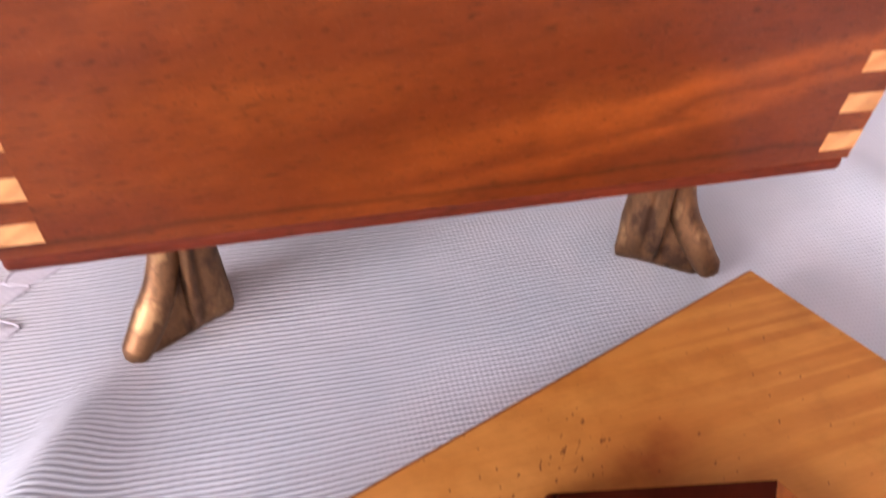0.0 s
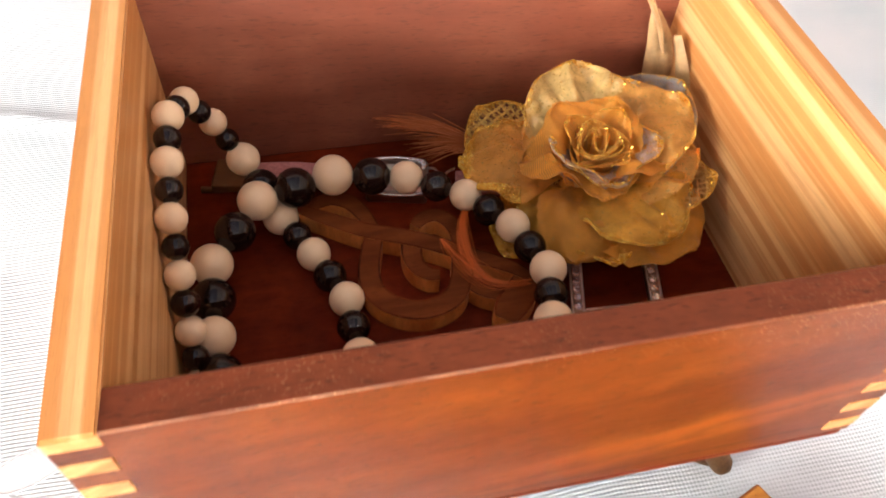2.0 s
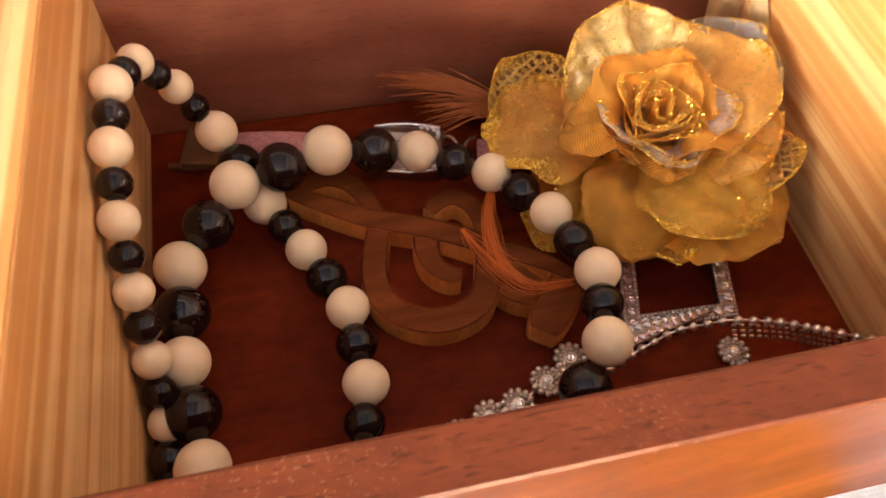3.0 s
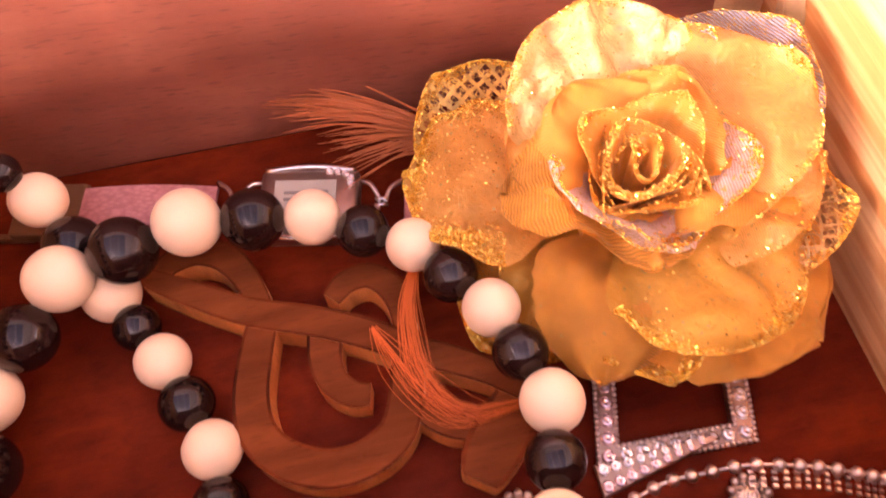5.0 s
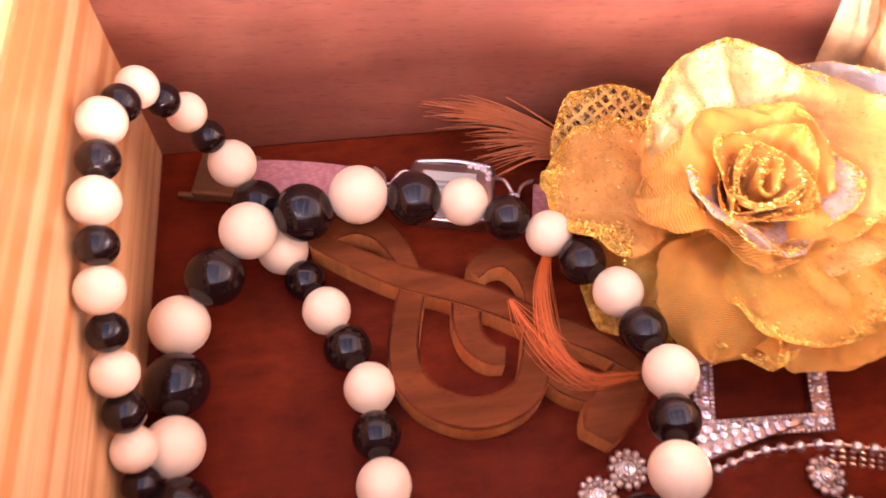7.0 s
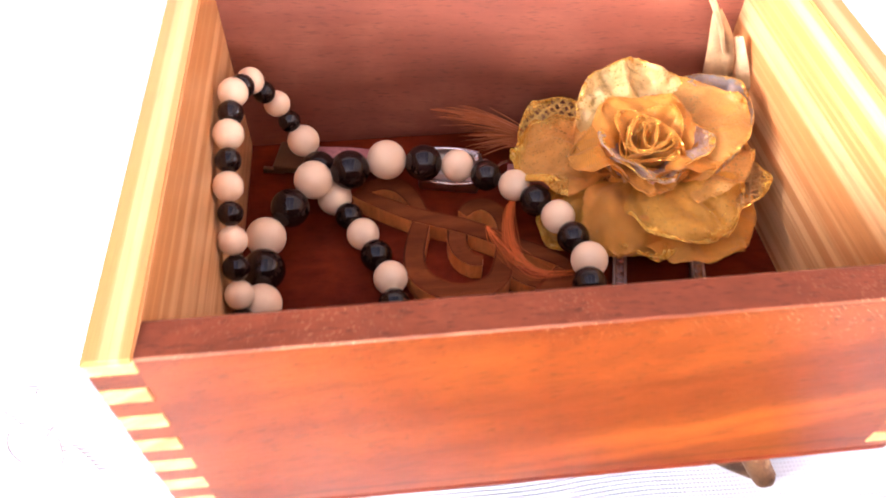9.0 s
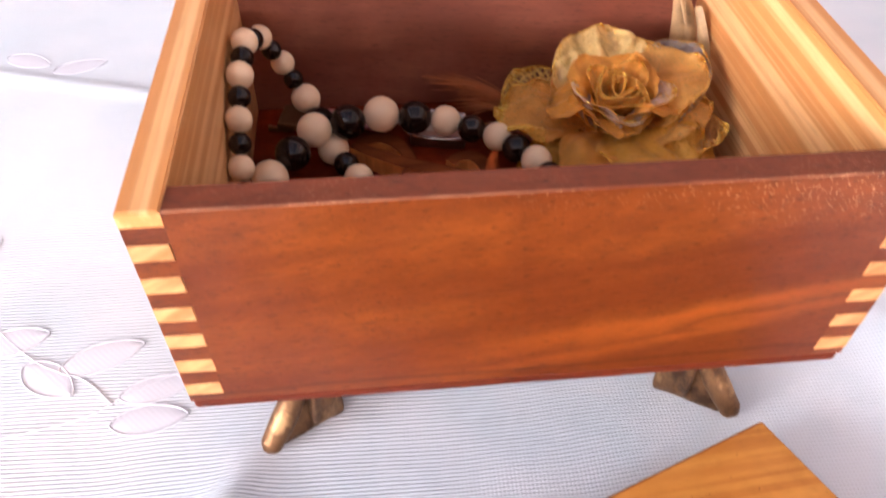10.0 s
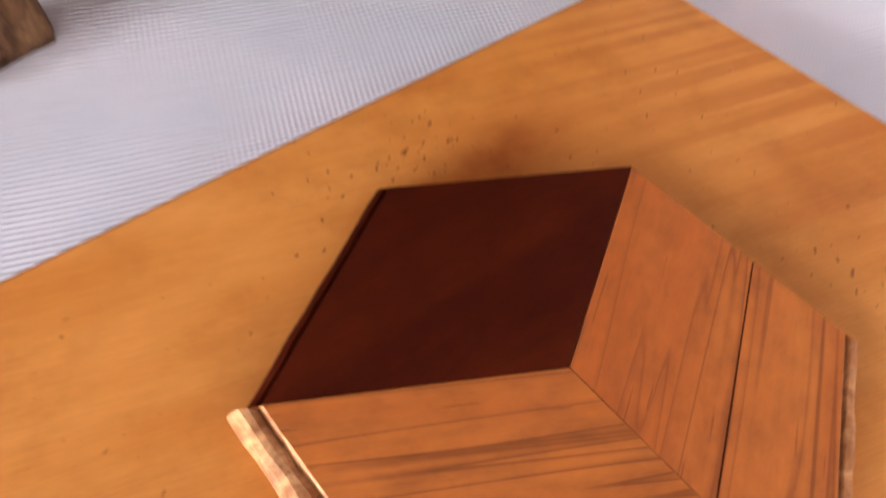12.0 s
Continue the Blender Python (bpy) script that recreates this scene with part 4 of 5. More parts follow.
# cream beads: x, y, z, radius, all in millimetres
STRAND_A = [(-83, 28, 59.6, 4.3), (-83, 44.5, 62, 4.3), (-83.4, 55.5, 72.1, 4.3), (-83.6, 65.9, 84.4, 4.3), (-83.6, 77.3, 94.9, 4.4), (-83.0, 90.8, 102.6, 4.5),
            (-82.3, 106.4, 105.3, 4.5), (-79.3, 120.6, 98.5, 4.3), (-73.3, 125.2, 85.0, 4.4), (-66.0, 119.9, 72.4, 5.5), (-56.5, 102.0, 61.5, 5.9),
            (-47.4, 85.7, 60.3, 5.4), (-39.3, 66.5, 60.4, 5.5), (-38.1, 45.8, 60.4, 5.6), (-42, 26, 60.7, 5.9)]
STRAND_B = [(-76, 33, 61.2, 6.2), (-78.5, 57.6, 64.0, 6.1), (-78.5, 83.9, 64.2, 6.5), (-62.7, 102.3, 70.5, 6.4), (-37.8, 108.4, 71.8, 6.7), (-13.9, 105.0, 70.1, 5.6),
            (4.2, 94.8, 69.3, 5.3), (15.4, 77.6, 71.5, 5.4), (20.8, 57.9, 73.3, 5.6), (15.6, 38.0, 76.5, 5.7), (2.0, 22.0, 66.0, 5.8)]


def bead_mesh(name, mat):
    bm = bmesh.new()
    bmesh.ops.create_uvsphere(bm, u_segments=32, v_segments=18, radius=1.0)
    for v in bm.verts:
        if abs(v.co.z) > 0.97:
            v.co.z *= 0.985
    me = bpy.data.meshes.new(name)
    bm.to_mesh(me)
    bm.free()
    me.materials.append(mat)
    me.polygons.foreach_set("use_smooth", [True] * len(me.polygons))
    return me


cream_bead, black_bead = bead_mesh("cream_bead", M_CREAM), bead_mesh("black_bead", M_BLACK)
BASE = Vector((-0.04, 0.08, Z_FLOOR))
for strand in (STRAND_A, STRAND_B):
    line = []
    for k, (x, y, z, r) in enumerate(strand):
        p = Vector((x, y, z)) / 1000
        share("cream_bead", cream_bead, necklace, Matrix.Translation(p - BASE) @ Euler((k, 2 * k, 0)).to_matrix().to_4x4() @ Matrix.Scale(r / 1000, 4))
        line.append(p - BASE)
        if k + 1 < len(strand):
            q, r2 = Vector(strand[k + 1][:3]) / 1000, strand[k + 1][3]
            gap = (q - p).length - (r + r2) / 1000
            rb = min(max(gap / 2 * 1.06, 0.86 * min(r, r2) / 1000), 1.04 * max(r, r2) / 1000)
            mid = p + (q - p).normalized() * (r / 1000 + gap / 2)
            share("black_bead", black_bead, necklace, Matrix.Translation(mid - BASE) @ Euler((k, k, 0)).to_matrix().to_4x4() @ Matrix.Scale(rb, 4))
            line.append(mid - BASE)
    part("string", tube(line, 0.0005, 6), M_STRING, necklace)

# ---- fabric rose ----
ROSE = Vector((0.0435, 0.0910, Z_FLOOR))
rose = thing("fabric_rose", ROSE, "orange fabric rose with gold glitter edges and sheer outer petals", "artificial flower")


def petal_point(u, v, w, l, cup, curl, ripple, seed, lift, roll=0.0, scallop=0.0, crumple=0.0):
    """A point of a petal that grows along +x from the flower's axis: u across (-1..1), v along (0..1)."""
    t = v
    half = w * (0.34 * (1 - t) + max(0.0, 1 - abs((t - 0.58) / 0.445) ** 2.5) ** (1 / 2.3) * smooth_step(0, 0.4, t))
    half = max(half, 0.0004)
    edge = abs(u) ** 3
    rim = max(smooth_step(0.88, 1.0, t), smooth_step(0.86, 1.0, abs(u)) * smooth_step(0.35, 0.6, t))
    x = l * t - l * 0.06 * edge * t
    y = u * half
    z = lift(t) + cup * (u * half / w) ** 2 * w
    z -= curl * smooth_step(0.62, 1.0, t) * l
    z -= roll * edge * smooth_step(0.3, 0.9, t) * w
    # the cut edge goes in and out in small uneven scallops
    wave = math.sin(u * w * 1500 + seed) + 0.6 * noise.noise((u * w * 700, t * l * 700, seed * 2.3))
    x += scallop * wave * smooth_step(0.86, 1.0, t)
    y += math.copysign(scallop, u) * (math.sin(t * l * 1500 + seed) + 0.5 * wave) * smooth_step(0.8, 1.0, abs(u)) * smooth_step(0.3, 0.5, t)
    z += scallop * 0.9 * math.sin(u * w * 900 + t * l * 900 + seed * 1.7) * rim
    z += 0.9 * ripple * noise.noise((x * 55 + seed * 3.7, y * 55 + seed, seed * 1.9)) * smooth_step(0.1, 0.5, t)
    # folds that run out from the base
    fan = math.atan2(y, x + 0.2 * l)
    z += ripple * 1.1 * noise.noise((fan * 7.0 + seed * 5.3, seed * 0.7, t * 1.2)) * smooth_step(0.15, 0.7, t)
    z += ripple * (0.8 * noise.noise((x * 120 + seed * 7.1, y * 120, seed * 3.3)) + 0.5 * math.sin(u * 7 + seed * 2.1) * t)
    if crumple:
        z += crumple * (abs(noise.noise((x * 150 + seed, y * 210, 1.7))) + 0.5 * abs(noise.noise((x * 330, y * 300 + seed, 4.1)))) * smooth_step(0.2, 0.5, t)
    return Vector((x, y, z))


def flake(bm, p, r, size):
    """One flat square flake of glitter, tumbled at random."""
    q = Euler((r.uniform(-1, 1), r.uniform(-1, 1), r.uniform(0, 6))).to_matrix()
    s = r.uniform(0.5, 1.0) * size
    bm.faces.new([bm.verts.new(p + q @ Vector((a * s, b * s, 0))) for a, b in ((-1, -1), (1, -1), (1, 1), (-1, 1))])


def petal(angle, base, w, l, elevation, mat, cup=0.25, curl=0.1, ripple=0.0012, seed=0, glitter=0, tilt=0.0, roll=0.0, name="petal", label="", bow=0.10, band=0.0009, scallop=0.0, crumple=0.0):
    """A fabric petal at an angle round the flower's axis, with glitter flakes along its rim."""
    place = pose(*base, 0, 0, angle) @ pose(0, 0, 0, tilt, -elevation, 0)
    lift = lambda t: bow * l * math.sin(t * math.pi * 0.6)
    args = (w, l, cup, curl, ripple, seed, lift, roll, scallop, crumple)
    bm = bmesh.new()
    sheet = bm.loops.layers.uv.new("cloth")
    nu, nv = (44, 30) if scallop else (60, 50) if crumple else (26, 26)
    flat, rows = {}, []
    for j in range(nv + 1):
        v = 0.03 + 0.995 * (1 - (1 - j / nv) ** 1.8)
        row = []
        for i in range(nu + 1):
            u = -1 + 2 * i / nu
            p = petal_point(u, v, *args)
            one = bm.verts.new(place @ p)
            flat[one] = (p.x, p.y)
            row.append(one)
        rows.append(row)
    for a, b in zip(rows, rows[1:]):
        for i in range(nu):
            face = bm.faces.new((a[i], a[i + 1], b[i + 1], b[i]))
            for corner in face.loops:
                corner[sheet].uv = flat[corner.vert]
    ob = part(name, bm, mat, rose, label, True)
    if glitter:
        r = random.Random(seed * 13 + 1)
        fb = bmesh.new()
        for _ in range(int(glitter * 1.5)):
            side = r.choice((-1, 1))
            if r.random() < 0.05:
                u, v = r.uniform(-0.95, 0.95), r.uniform(0.45, 1.0)
            elif r.random() < 0.5:
                u, v = r.uniform(-1, 1), 1.02 - abs(r.gauss(0, band / l))
            else:
                v = r.uniform(0.42, 1.02)
                u = side * (1 - abs(r.gauss(0, band / w)))
            flake(fb, place @ (petal_point(u, v, *args) + Vector((0, 0, r.uniform(0.0001, 0.0004)))), r, 0.00018)
        tagged(part("glitter", fb, M_FLAKE, ob, "gold glitter flakes"), kind="stuff")
    return ob


def petal_to(tip, base, w, mat, cup=0.2, curl=0.1, ripple=0.0015, seed=0, glitter=0, bow=0.08, **more):
    """A petal from a base point to a tip, both in millimetres from the flower's foot."""
    d = (Vector(tip) - Vector(base)) / 1000
    flat = math.hypot(d.x, d.y)
    turn, rise = math.degrees(math.atan2(d.y, d.x)), math.atan2(d.z, flat)
    sag = bow * math.sin(math.pi * 0.6) - curl
    length = d.length / math.hypot(1.0, sag)
    return petal(turn, [c / 1000 for c in base], w / 1000, length, math.degrees(rise - math.atan(sag)), mat, cup, curl, ripple, seed, glitter, bow=bow, **more)


high = (-0.0005, -0.0022, 0.024)
NET = dict(name="net_petal", label="gold net petal with a glitter rim", band=0.0018)
TULLE = dict(name="tulle_petal", label="sheer silver tulle petal")
ORGANZA = dict(label="sheer organza petal with a glitter rim")
PINKED = dict(label="golden satin petal with a scalloped edge", scallop=0.00028)
# net and tulle behind, then the wide petals, towards the heart
petal_to((-27, 40, 18), (-2, 6, 10), 17, M_NET, 0.02, -0.06, 0.0010, 31, 3600, -0.06, **NET)
petal_to((39, -13, 26), (3, 2, 12), 15, M_NET_DIM, 0.03, -0.02, 0.0014, 32, 1500, -0.02, **NET)
petal_to((-1, -34, 18), (0, 3, 12), 14, M_PETAL_GLIT, 0.05, 0.03, 0.0010, 33, 3000, 0.02, band=0.0022)
petal_to((36, 19, 40), (4, 3, 14), 17, M_TULLE, 0.12, 0.02, 0.0012, 34, 500, 0.05, **TULLE)
petal_to((21, 21, 40), (5, 6, 12), 7, M_TULLE, 0.10, 0.02, 0.0010, 35, 300, 0.02, **TULLE)
petal_to((-37.5, 19, 16), (-3, 5, 18), 16.5, M_PETAL_PALE, -0.04, 0.12, 0.0026, 1, 8000, 0.14, label="fluffy golden petal with a thick glitter rim", band=0.0022)
petal_to((-31, -16, 7), (-2, 2, 9), 14, M_PETAL_GLIT, 0.02, 0.02, 0.0008, 7, 3600, 0.03, band=0.0020)
petal_to((-21, -19, 13), (-1, 1, 15), 12, M_ORGANZA, 0.0, 0.06, 0.0020, 27, 300, 0.08, **ORGANZA)
petal_to((-13, -31, 17), (-1, -1, 20), 12, M_PETAL_RIB, -0.12, 0.16, 0.0026, 2, 0, 0.22, **PINKED)
petal_to((25, -33, 18), (2, 1, 15), 20, M_PETAL_RIB, 0.02, 0.06, 0.0012, 3, 0, 0.06, **PINKED)
petal_to((20, -30, 22), (1, 1, 21), 19, M_ORGANZA, 0.02, 0.10, 0.0028, 8, 5000, 0.16, band=0.0013, **ORGANZA)
petal_to((36, -3, 29), (2, 1, 18), 16, M_ORGANZA_PALE, 0.06, 0.10, 0.0024, 4, 300, 0.12)
petal_to((-16, 19, 30), (-1, 4, 16), 12, M_PETAL_PALE, 0.12, 0.06, 0.0016, 9, 0, 0.08)
petal_to((30, 8, 35), (2, 2, 17), 14, M_PETAL_PALE, 0.12, 0.10, 0.0020, 45, 0, 0.14)
petal_to((34, 11, 40), (2, 2, 18), 17, M_ORGANZA_PALE, 0.12, 0.10, 0.0024, 5, 900, 0.16, **ORGANZA)
petal_to((3, 32, 42), (0, 5, 17), 17, M_PEARL, 0.02, 0.12, 0.0026, 6, 1300, 0.22, crumple=0.0030, label="crinkled pearly organza petal with a glitter rim")
# the bowl of the rose
petal_to((-22, 3, 27), (-3, -1, 17), 12, M_PETAL_RIB, 0.35, 0.40, 0.0016, 12, 0, 0.54, **PINKED)
petal_to((-10, 13, 41), (-1, 0, 16), 13, M_PETAL, 0.25, 0.18, 0.0013, 11, 0, 0.30, **PINKED)
petal_to((11, 13, 41), (1, 0, 16), 12, M_PETAL, 0.25, 0.16, 0.0013, 15, 60, 0.26, **PINKED)
petal_to((0, -18, 29), (0, -2, 16), 14, M_PETAL_RIB, 0.40, 0.34, 0.0016, 13, 0, 0.48, **PINKED)
petal_to((22, -9, 34), (1, -2, 16), 12, M_PETAL, 0.45, 0.26, 0.0015, 14, 0, 0.36, **PINKED)
petal_to((-16, 0, 38), (-1, -2, 18), 12, M_TULLE_PINK, 0.45, 0.12, 0.0012, 16, 700, 0.18, name="tulle_petal", label="pale tulle lining with glitter")
petal_to((4, -17, 34), (0, -2, 18), 12, M_TULLE_PINK, 0.45, 0.16, 0.0012, 26, 1300, 0.22, name="tulle_petal", label="pale tulle lining with glitter", band=0.0016)
petal_to((20, -4, 38), (1, -2, 18), 11, M_TULLE_PINK, 0.42, 0.10, 0.0012, 17, 1200, 0.16, name="tulle_petal", label="pale tulle lining with glitter", band=0.0014)
petal_to((7, -10, 37), (0, -2, 19), 8.5, M_PETAL, 0.7, 0.12, 0.0010, 23, 500, 0.14)
petal_to((-8, 7, 41), (-1, -1, 19), 9, M_PETAL, 0.6, 0.10, 0.0010, 24, 300, 0.12)
petal_to((10, 7, 42), (1, -1, 19), 8.5, M_PETAL, 0.6, 0.10, 0.0010, 29, 300, 0.12)
petal_to((-8, -9, 36), (-1, -2, 19), 8, M_PETAL, 0.7, 0.12, 0.0010, 25, 500, 0.14)
petal(95, high, 0.0085, 0.0185, 68, M_PETAL_RIB, 0.9, 0.10, 0.0005, 18, 260)
petal(215, high, 0.0085, 0.0160, 60, M_PETAL_GLIT, 0.9, 0.10, 0.0005, 20, 260)
petal(340, high, 0.0085, 0.0165, 60, M_PETAL_GLIT, 0.9, 0.10, 0.0005, 21, 260)


def heart_roll(turns, inner, outer, first, seed):
    """A strip of cloth rolled up round the axis, its upper rim wavy, flared and glittered."""
    bm, fb, r = bmesh.new(), bmesh.new(), random.Random(seed)
    steps, strip = 120, []
    for k in range(steps):
        s = k / (steps - 1)
        a = first + s * turns * 2 * math.pi
        rad = inner + (outer - inner) * s + 0.0005 * math.sin(a * 2.3 + seed)
        top = 0.0412 - 0.0026 * s + 0.0017 * math.sin(a * 1.7 + seed) + 0.0008 * math.sin(a)
        row = [(0.75, 0.026), (0.90, 0.034), (1.0, top - 0.0022), (1.10, top - 0.0006), (1.24, top), (1.36, top - 0.0008)]
        strip.append([bm.verts.new((rad * math.cos(a) * f, rad * math.sin(a) * f, z)) for f, z in row])
        for _ in range(5):
            f = r.uniform(1.2, 1.38)
            flake(fb, Vector((rad * math.cos(a) * f, rad * math.sin(a) * f, top + 0.0002)) + Vector([r.gauss(0, 0.0002) for _ in range(3)]), r, 0.00018)
    for a, b in zip(strip, strip[1:]):
        for k in range(len(a) - 1):
            bm.faces.new((a[k], b[k], b[k + 1], a[k + 1]))
    ob = part("heart", bm, M_PETAL, rose, "tightly rolled glittered heart", True, Matrix.Translation((-0.0005, -0.0022, 0)))
    tagged(part("glitter", fb, M_FLAKE, ob, "gold glitter flakes"), kind="stuff")


heart_roll(1.4, 0.0008, 0.0036, 0.4, 3)
heart_roll(0.7, 0.0046, 0.0058, 2.2, 5)
calyx = bmesh.new()
bmesh.ops.create_cone(calyx, cap_ends=True, segments=24, radius1=0.010, radius2=0.006, depth=0.026, matrix=Matrix.Translation((0, 0, 0.013)))
part("calyx", calyx, M_PETAL, rose, "", True)


# ---- feathers ----
def barbs(name, lines, width, mat, label, category, seed, loop=False):
    """A tuft of thin flat barbs; lines: (points, how many, spread)."""
    r = random.Random(seed)
    bm = bmesh.new()
    lowest = Vector(lines[0][0][0])
    for points, count, spread in lines:
        for _ in range(count):
            drift, last = Vector([r.gauss(0, spread) for _ in range(3)]), len(points) - 1
            grow = [math.sin(math.pi * (0.04 + 0.92 * k / last)) if loop else 0.15 + 0.85 * k / last for k in range(last + 1)]
            off = [drift * g + Vector([r.gauss(0, 0.12 * spread) for _ in range(3)]) * g for g in grow]
            line = spline([Vector(p) + Vector((o.x, o.y, abs(o.z) * 0.5)) - lowest for p, o in zip(points, off)], 14)
            left = []
            w = width * r.uniform(0.6, 1.2)
            for k, p in enumerate(line):
                d = (line[min(k + 1, 13)] - line[max(k - 1, 0)]).normalized()
                sdir = d.cross(Vector((r.gauss(0, 0.1), r.gauss(0, 0.1), 1))).normalized()
                h = w * (1 - 0.85 * k / 13)
                left.append((bm.verts.new(p - sdir * h), bm.verts.new(p + Vector((0, 0, h * 0.6))), bm.verts.new(p + sdir * h)))
            for a, b in zip(left, left[1:]):
                bm.faces.new((a[0], b[0], b[1], a[1])), bm.faces.new((a[1], b[1], b[2], a[2]))
    tuft = thing(name, lowest, label, category)
    tagged(part("barb_tuft", bm, mat, tuft, "", True), kind="stuff")
    shaft = spline([Vector(p) - lowest for p in lines[0][0]], 14)
    part("shaft", tube(shaft, width * 0.8, 6, None, lambda t: 1 - 0.7 * t), mat, tuft, "", True)
    return tuft


barbs("feather_tuft", [([(0.022, 0.122, 0.060), (0.008, 0.129, 0.064), (-0.004, 0.1335, 0.066), (-0.014, 0.135, 0.067)], 46, 0.0040),
                       ([(0.022, 0.121, 0.060), (0.010, 0.125, 0.062), (0.003, 0.1255, 0.062), (-0.004, 0.1245, 0.062)], 46, 0.0034)],
      0.00050, M_BROWN_FEATHER, "tuft of soft brown-orange feather barbs beside the rose", "feather", 4)
barbs("feather_tuft", [([(0.0052, 0.095, 0.066), (0.0024, 0.0885, 0.066), (0.0008, 0.0815, 0.0655), (0.0012, 0.0705, 0.064), (0.0068, 0.0630, 0.063), (0.0182, 0.0622, 0.0625)], 34, 0.0007),
                       ([(0.0052, 0.095, 0.066), (0.001, 0.086, 0.066), (-0.0006, 0.078, 0.0650), (0.000, 0.0690, 0.0640), (0.006, 0.0615, 0.063), (0.0180, 0.0612, 0.0620)], 26, 0.0017),
                       ([(-0.0066, 0.0815, 0.0645), (-0.0041, 0.0745, 0.0648), (-0.0005, 0.0672, 0.0648), (0.0058, 0.0605, 0.064), (0.0132, 0.0605, 0.063), (0.0185, 0.0622, 0.0625)], 16, 0.0019)],
      0.00009, M_FEATHER, "looped strand of thin orange fibres over the wooden cutout", "feather", 5, True)


def blade(name, points, width, across, parent, mat, seed):
    """A strip of cloth along a line, gathered in lengthwise pleats."""
    line = spline([Vector(p) for p in points], 30)
    bm = bmesh.new()
    rows = []
    for k, p in enumerate(line):
        t = k / 29
        d = (line[min(k + 1, 29)] - line[max(k - 1, 0)]).normalized()
        side = (Vector(across) - d * d.dot(Vector(across))).normalized()
        up = d.cross(side)
        w = width * (math.sin(math.pi * (0.06 + 0.90 * t)) ** 0.7)
        rows.append([bm.verts.new(p + side * (w * (j / 8 - 0.5)) + up * (0.0009 * math.sin(j * 1.7 + seed) * (1 - abs(j / 4 - 1)) + 0.002 * (j / 4 - 1) ** 2)) for j in range(9)])
    for a, b in zip(rows, rows[1:]):
        for j in range(8):
            bm.faces.new((a[j], a[j + 1], b[j + 1], b[j]))
    return part(name, bm, mat, parent, "", True)


ribbon = thing("cream_ribbon", (0.082, 0.124, Z_FLOOR), "folded cream fabric ribbon standing in the box corner", "ribbon")
RB = Vector((0.082, 0.124, Z_FLOOR))
for points, width, across, seed in ((((0.0825, 0.127, 0.0555), (0.0825, 0.128, 0.076), (0.0805, 0.129, 0.093), (0.0755, 0.1310, 0.108)), 0.0100, (1, -0.35, 0.2), 0.0),
                                    (((0.0862, 0.116, 0.0555), (0.0862, 0.117, 0.074), (0.0852, 0.120, 0.088), (0.0815, 0.125, 0.102)), 0.0095, (0.12, -1, 0), 2.0),
                                    (((0.0805, 0.126, 0.094), (0.0765, 0.1275, 0.105), (0.0695, 0.1290, 0.117), (0.0630, 0.1300, 0.1250)), 0.0022, (1, 0, 1), 1.0)):
    blade("fold", [Vector(p) - RB for p in points], width, across, ribbon, M_CREAM_FEATHER, seed)


# ---- wooden clef ----
def stroke(points, width, z0, z1, parent, mats):
    """One flat sawn stroke of the cutout."""
    bm = bmesh.new()
    line = spline([(x / 1000, y / 1000, 0) for x, y in points], 8 * len(points))
    left, right = band_outline(line, width)
    tops, lows = [], []
    for side in (left, right):
        tops.append([bm.verts.new((x, y, z1)) for x, y in side])
        lows.append([bm.verts.new((x, y, z0)) for x, y in side])
    inner = [[bm.verts.new(a.co.lerp(b.co, 0.09)) for a, b in zip(tops[n], tops[1 - n])] for n in (0, 1)]
    for k in range(len(line) - 1):
        l0, l1, r0, r1 = tops[0][k], tops[0][k + 1], tops[1][k], tops[1][k + 1]
        bm.faces.new((inner[1][k], inner[1][k + 1], inner[0][k + 1], inner[0][k]))
        bm.faces.new((inner[0][k], inner[0][k + 1], l1, l0)).material_index = 2
        bm.faces.new((r0, r1, inner[1][k + 1], inner[1][k])).material_index = 2
        for side in (0, 1):
            bm.faces.new((lows[side][k], lows[side][k + 1], tops[side][k + 1], tops[side][k])).material_index = 1
    for k in (0, -1):
        bm.faces.new((lows[0][k], lows[1][k], tops[1][k], inner[1][k], inner[0][k], tops[0][k])).material_index = 1
    bmesh.ops.recalc_face_normals(bm, faces=bm.faces)
    return part("stroke", bm, mats, parent)


def swell(a, b, power=1.0):
    return lambda t: a + (b - a) * math.sin(math.pi * t) ** power


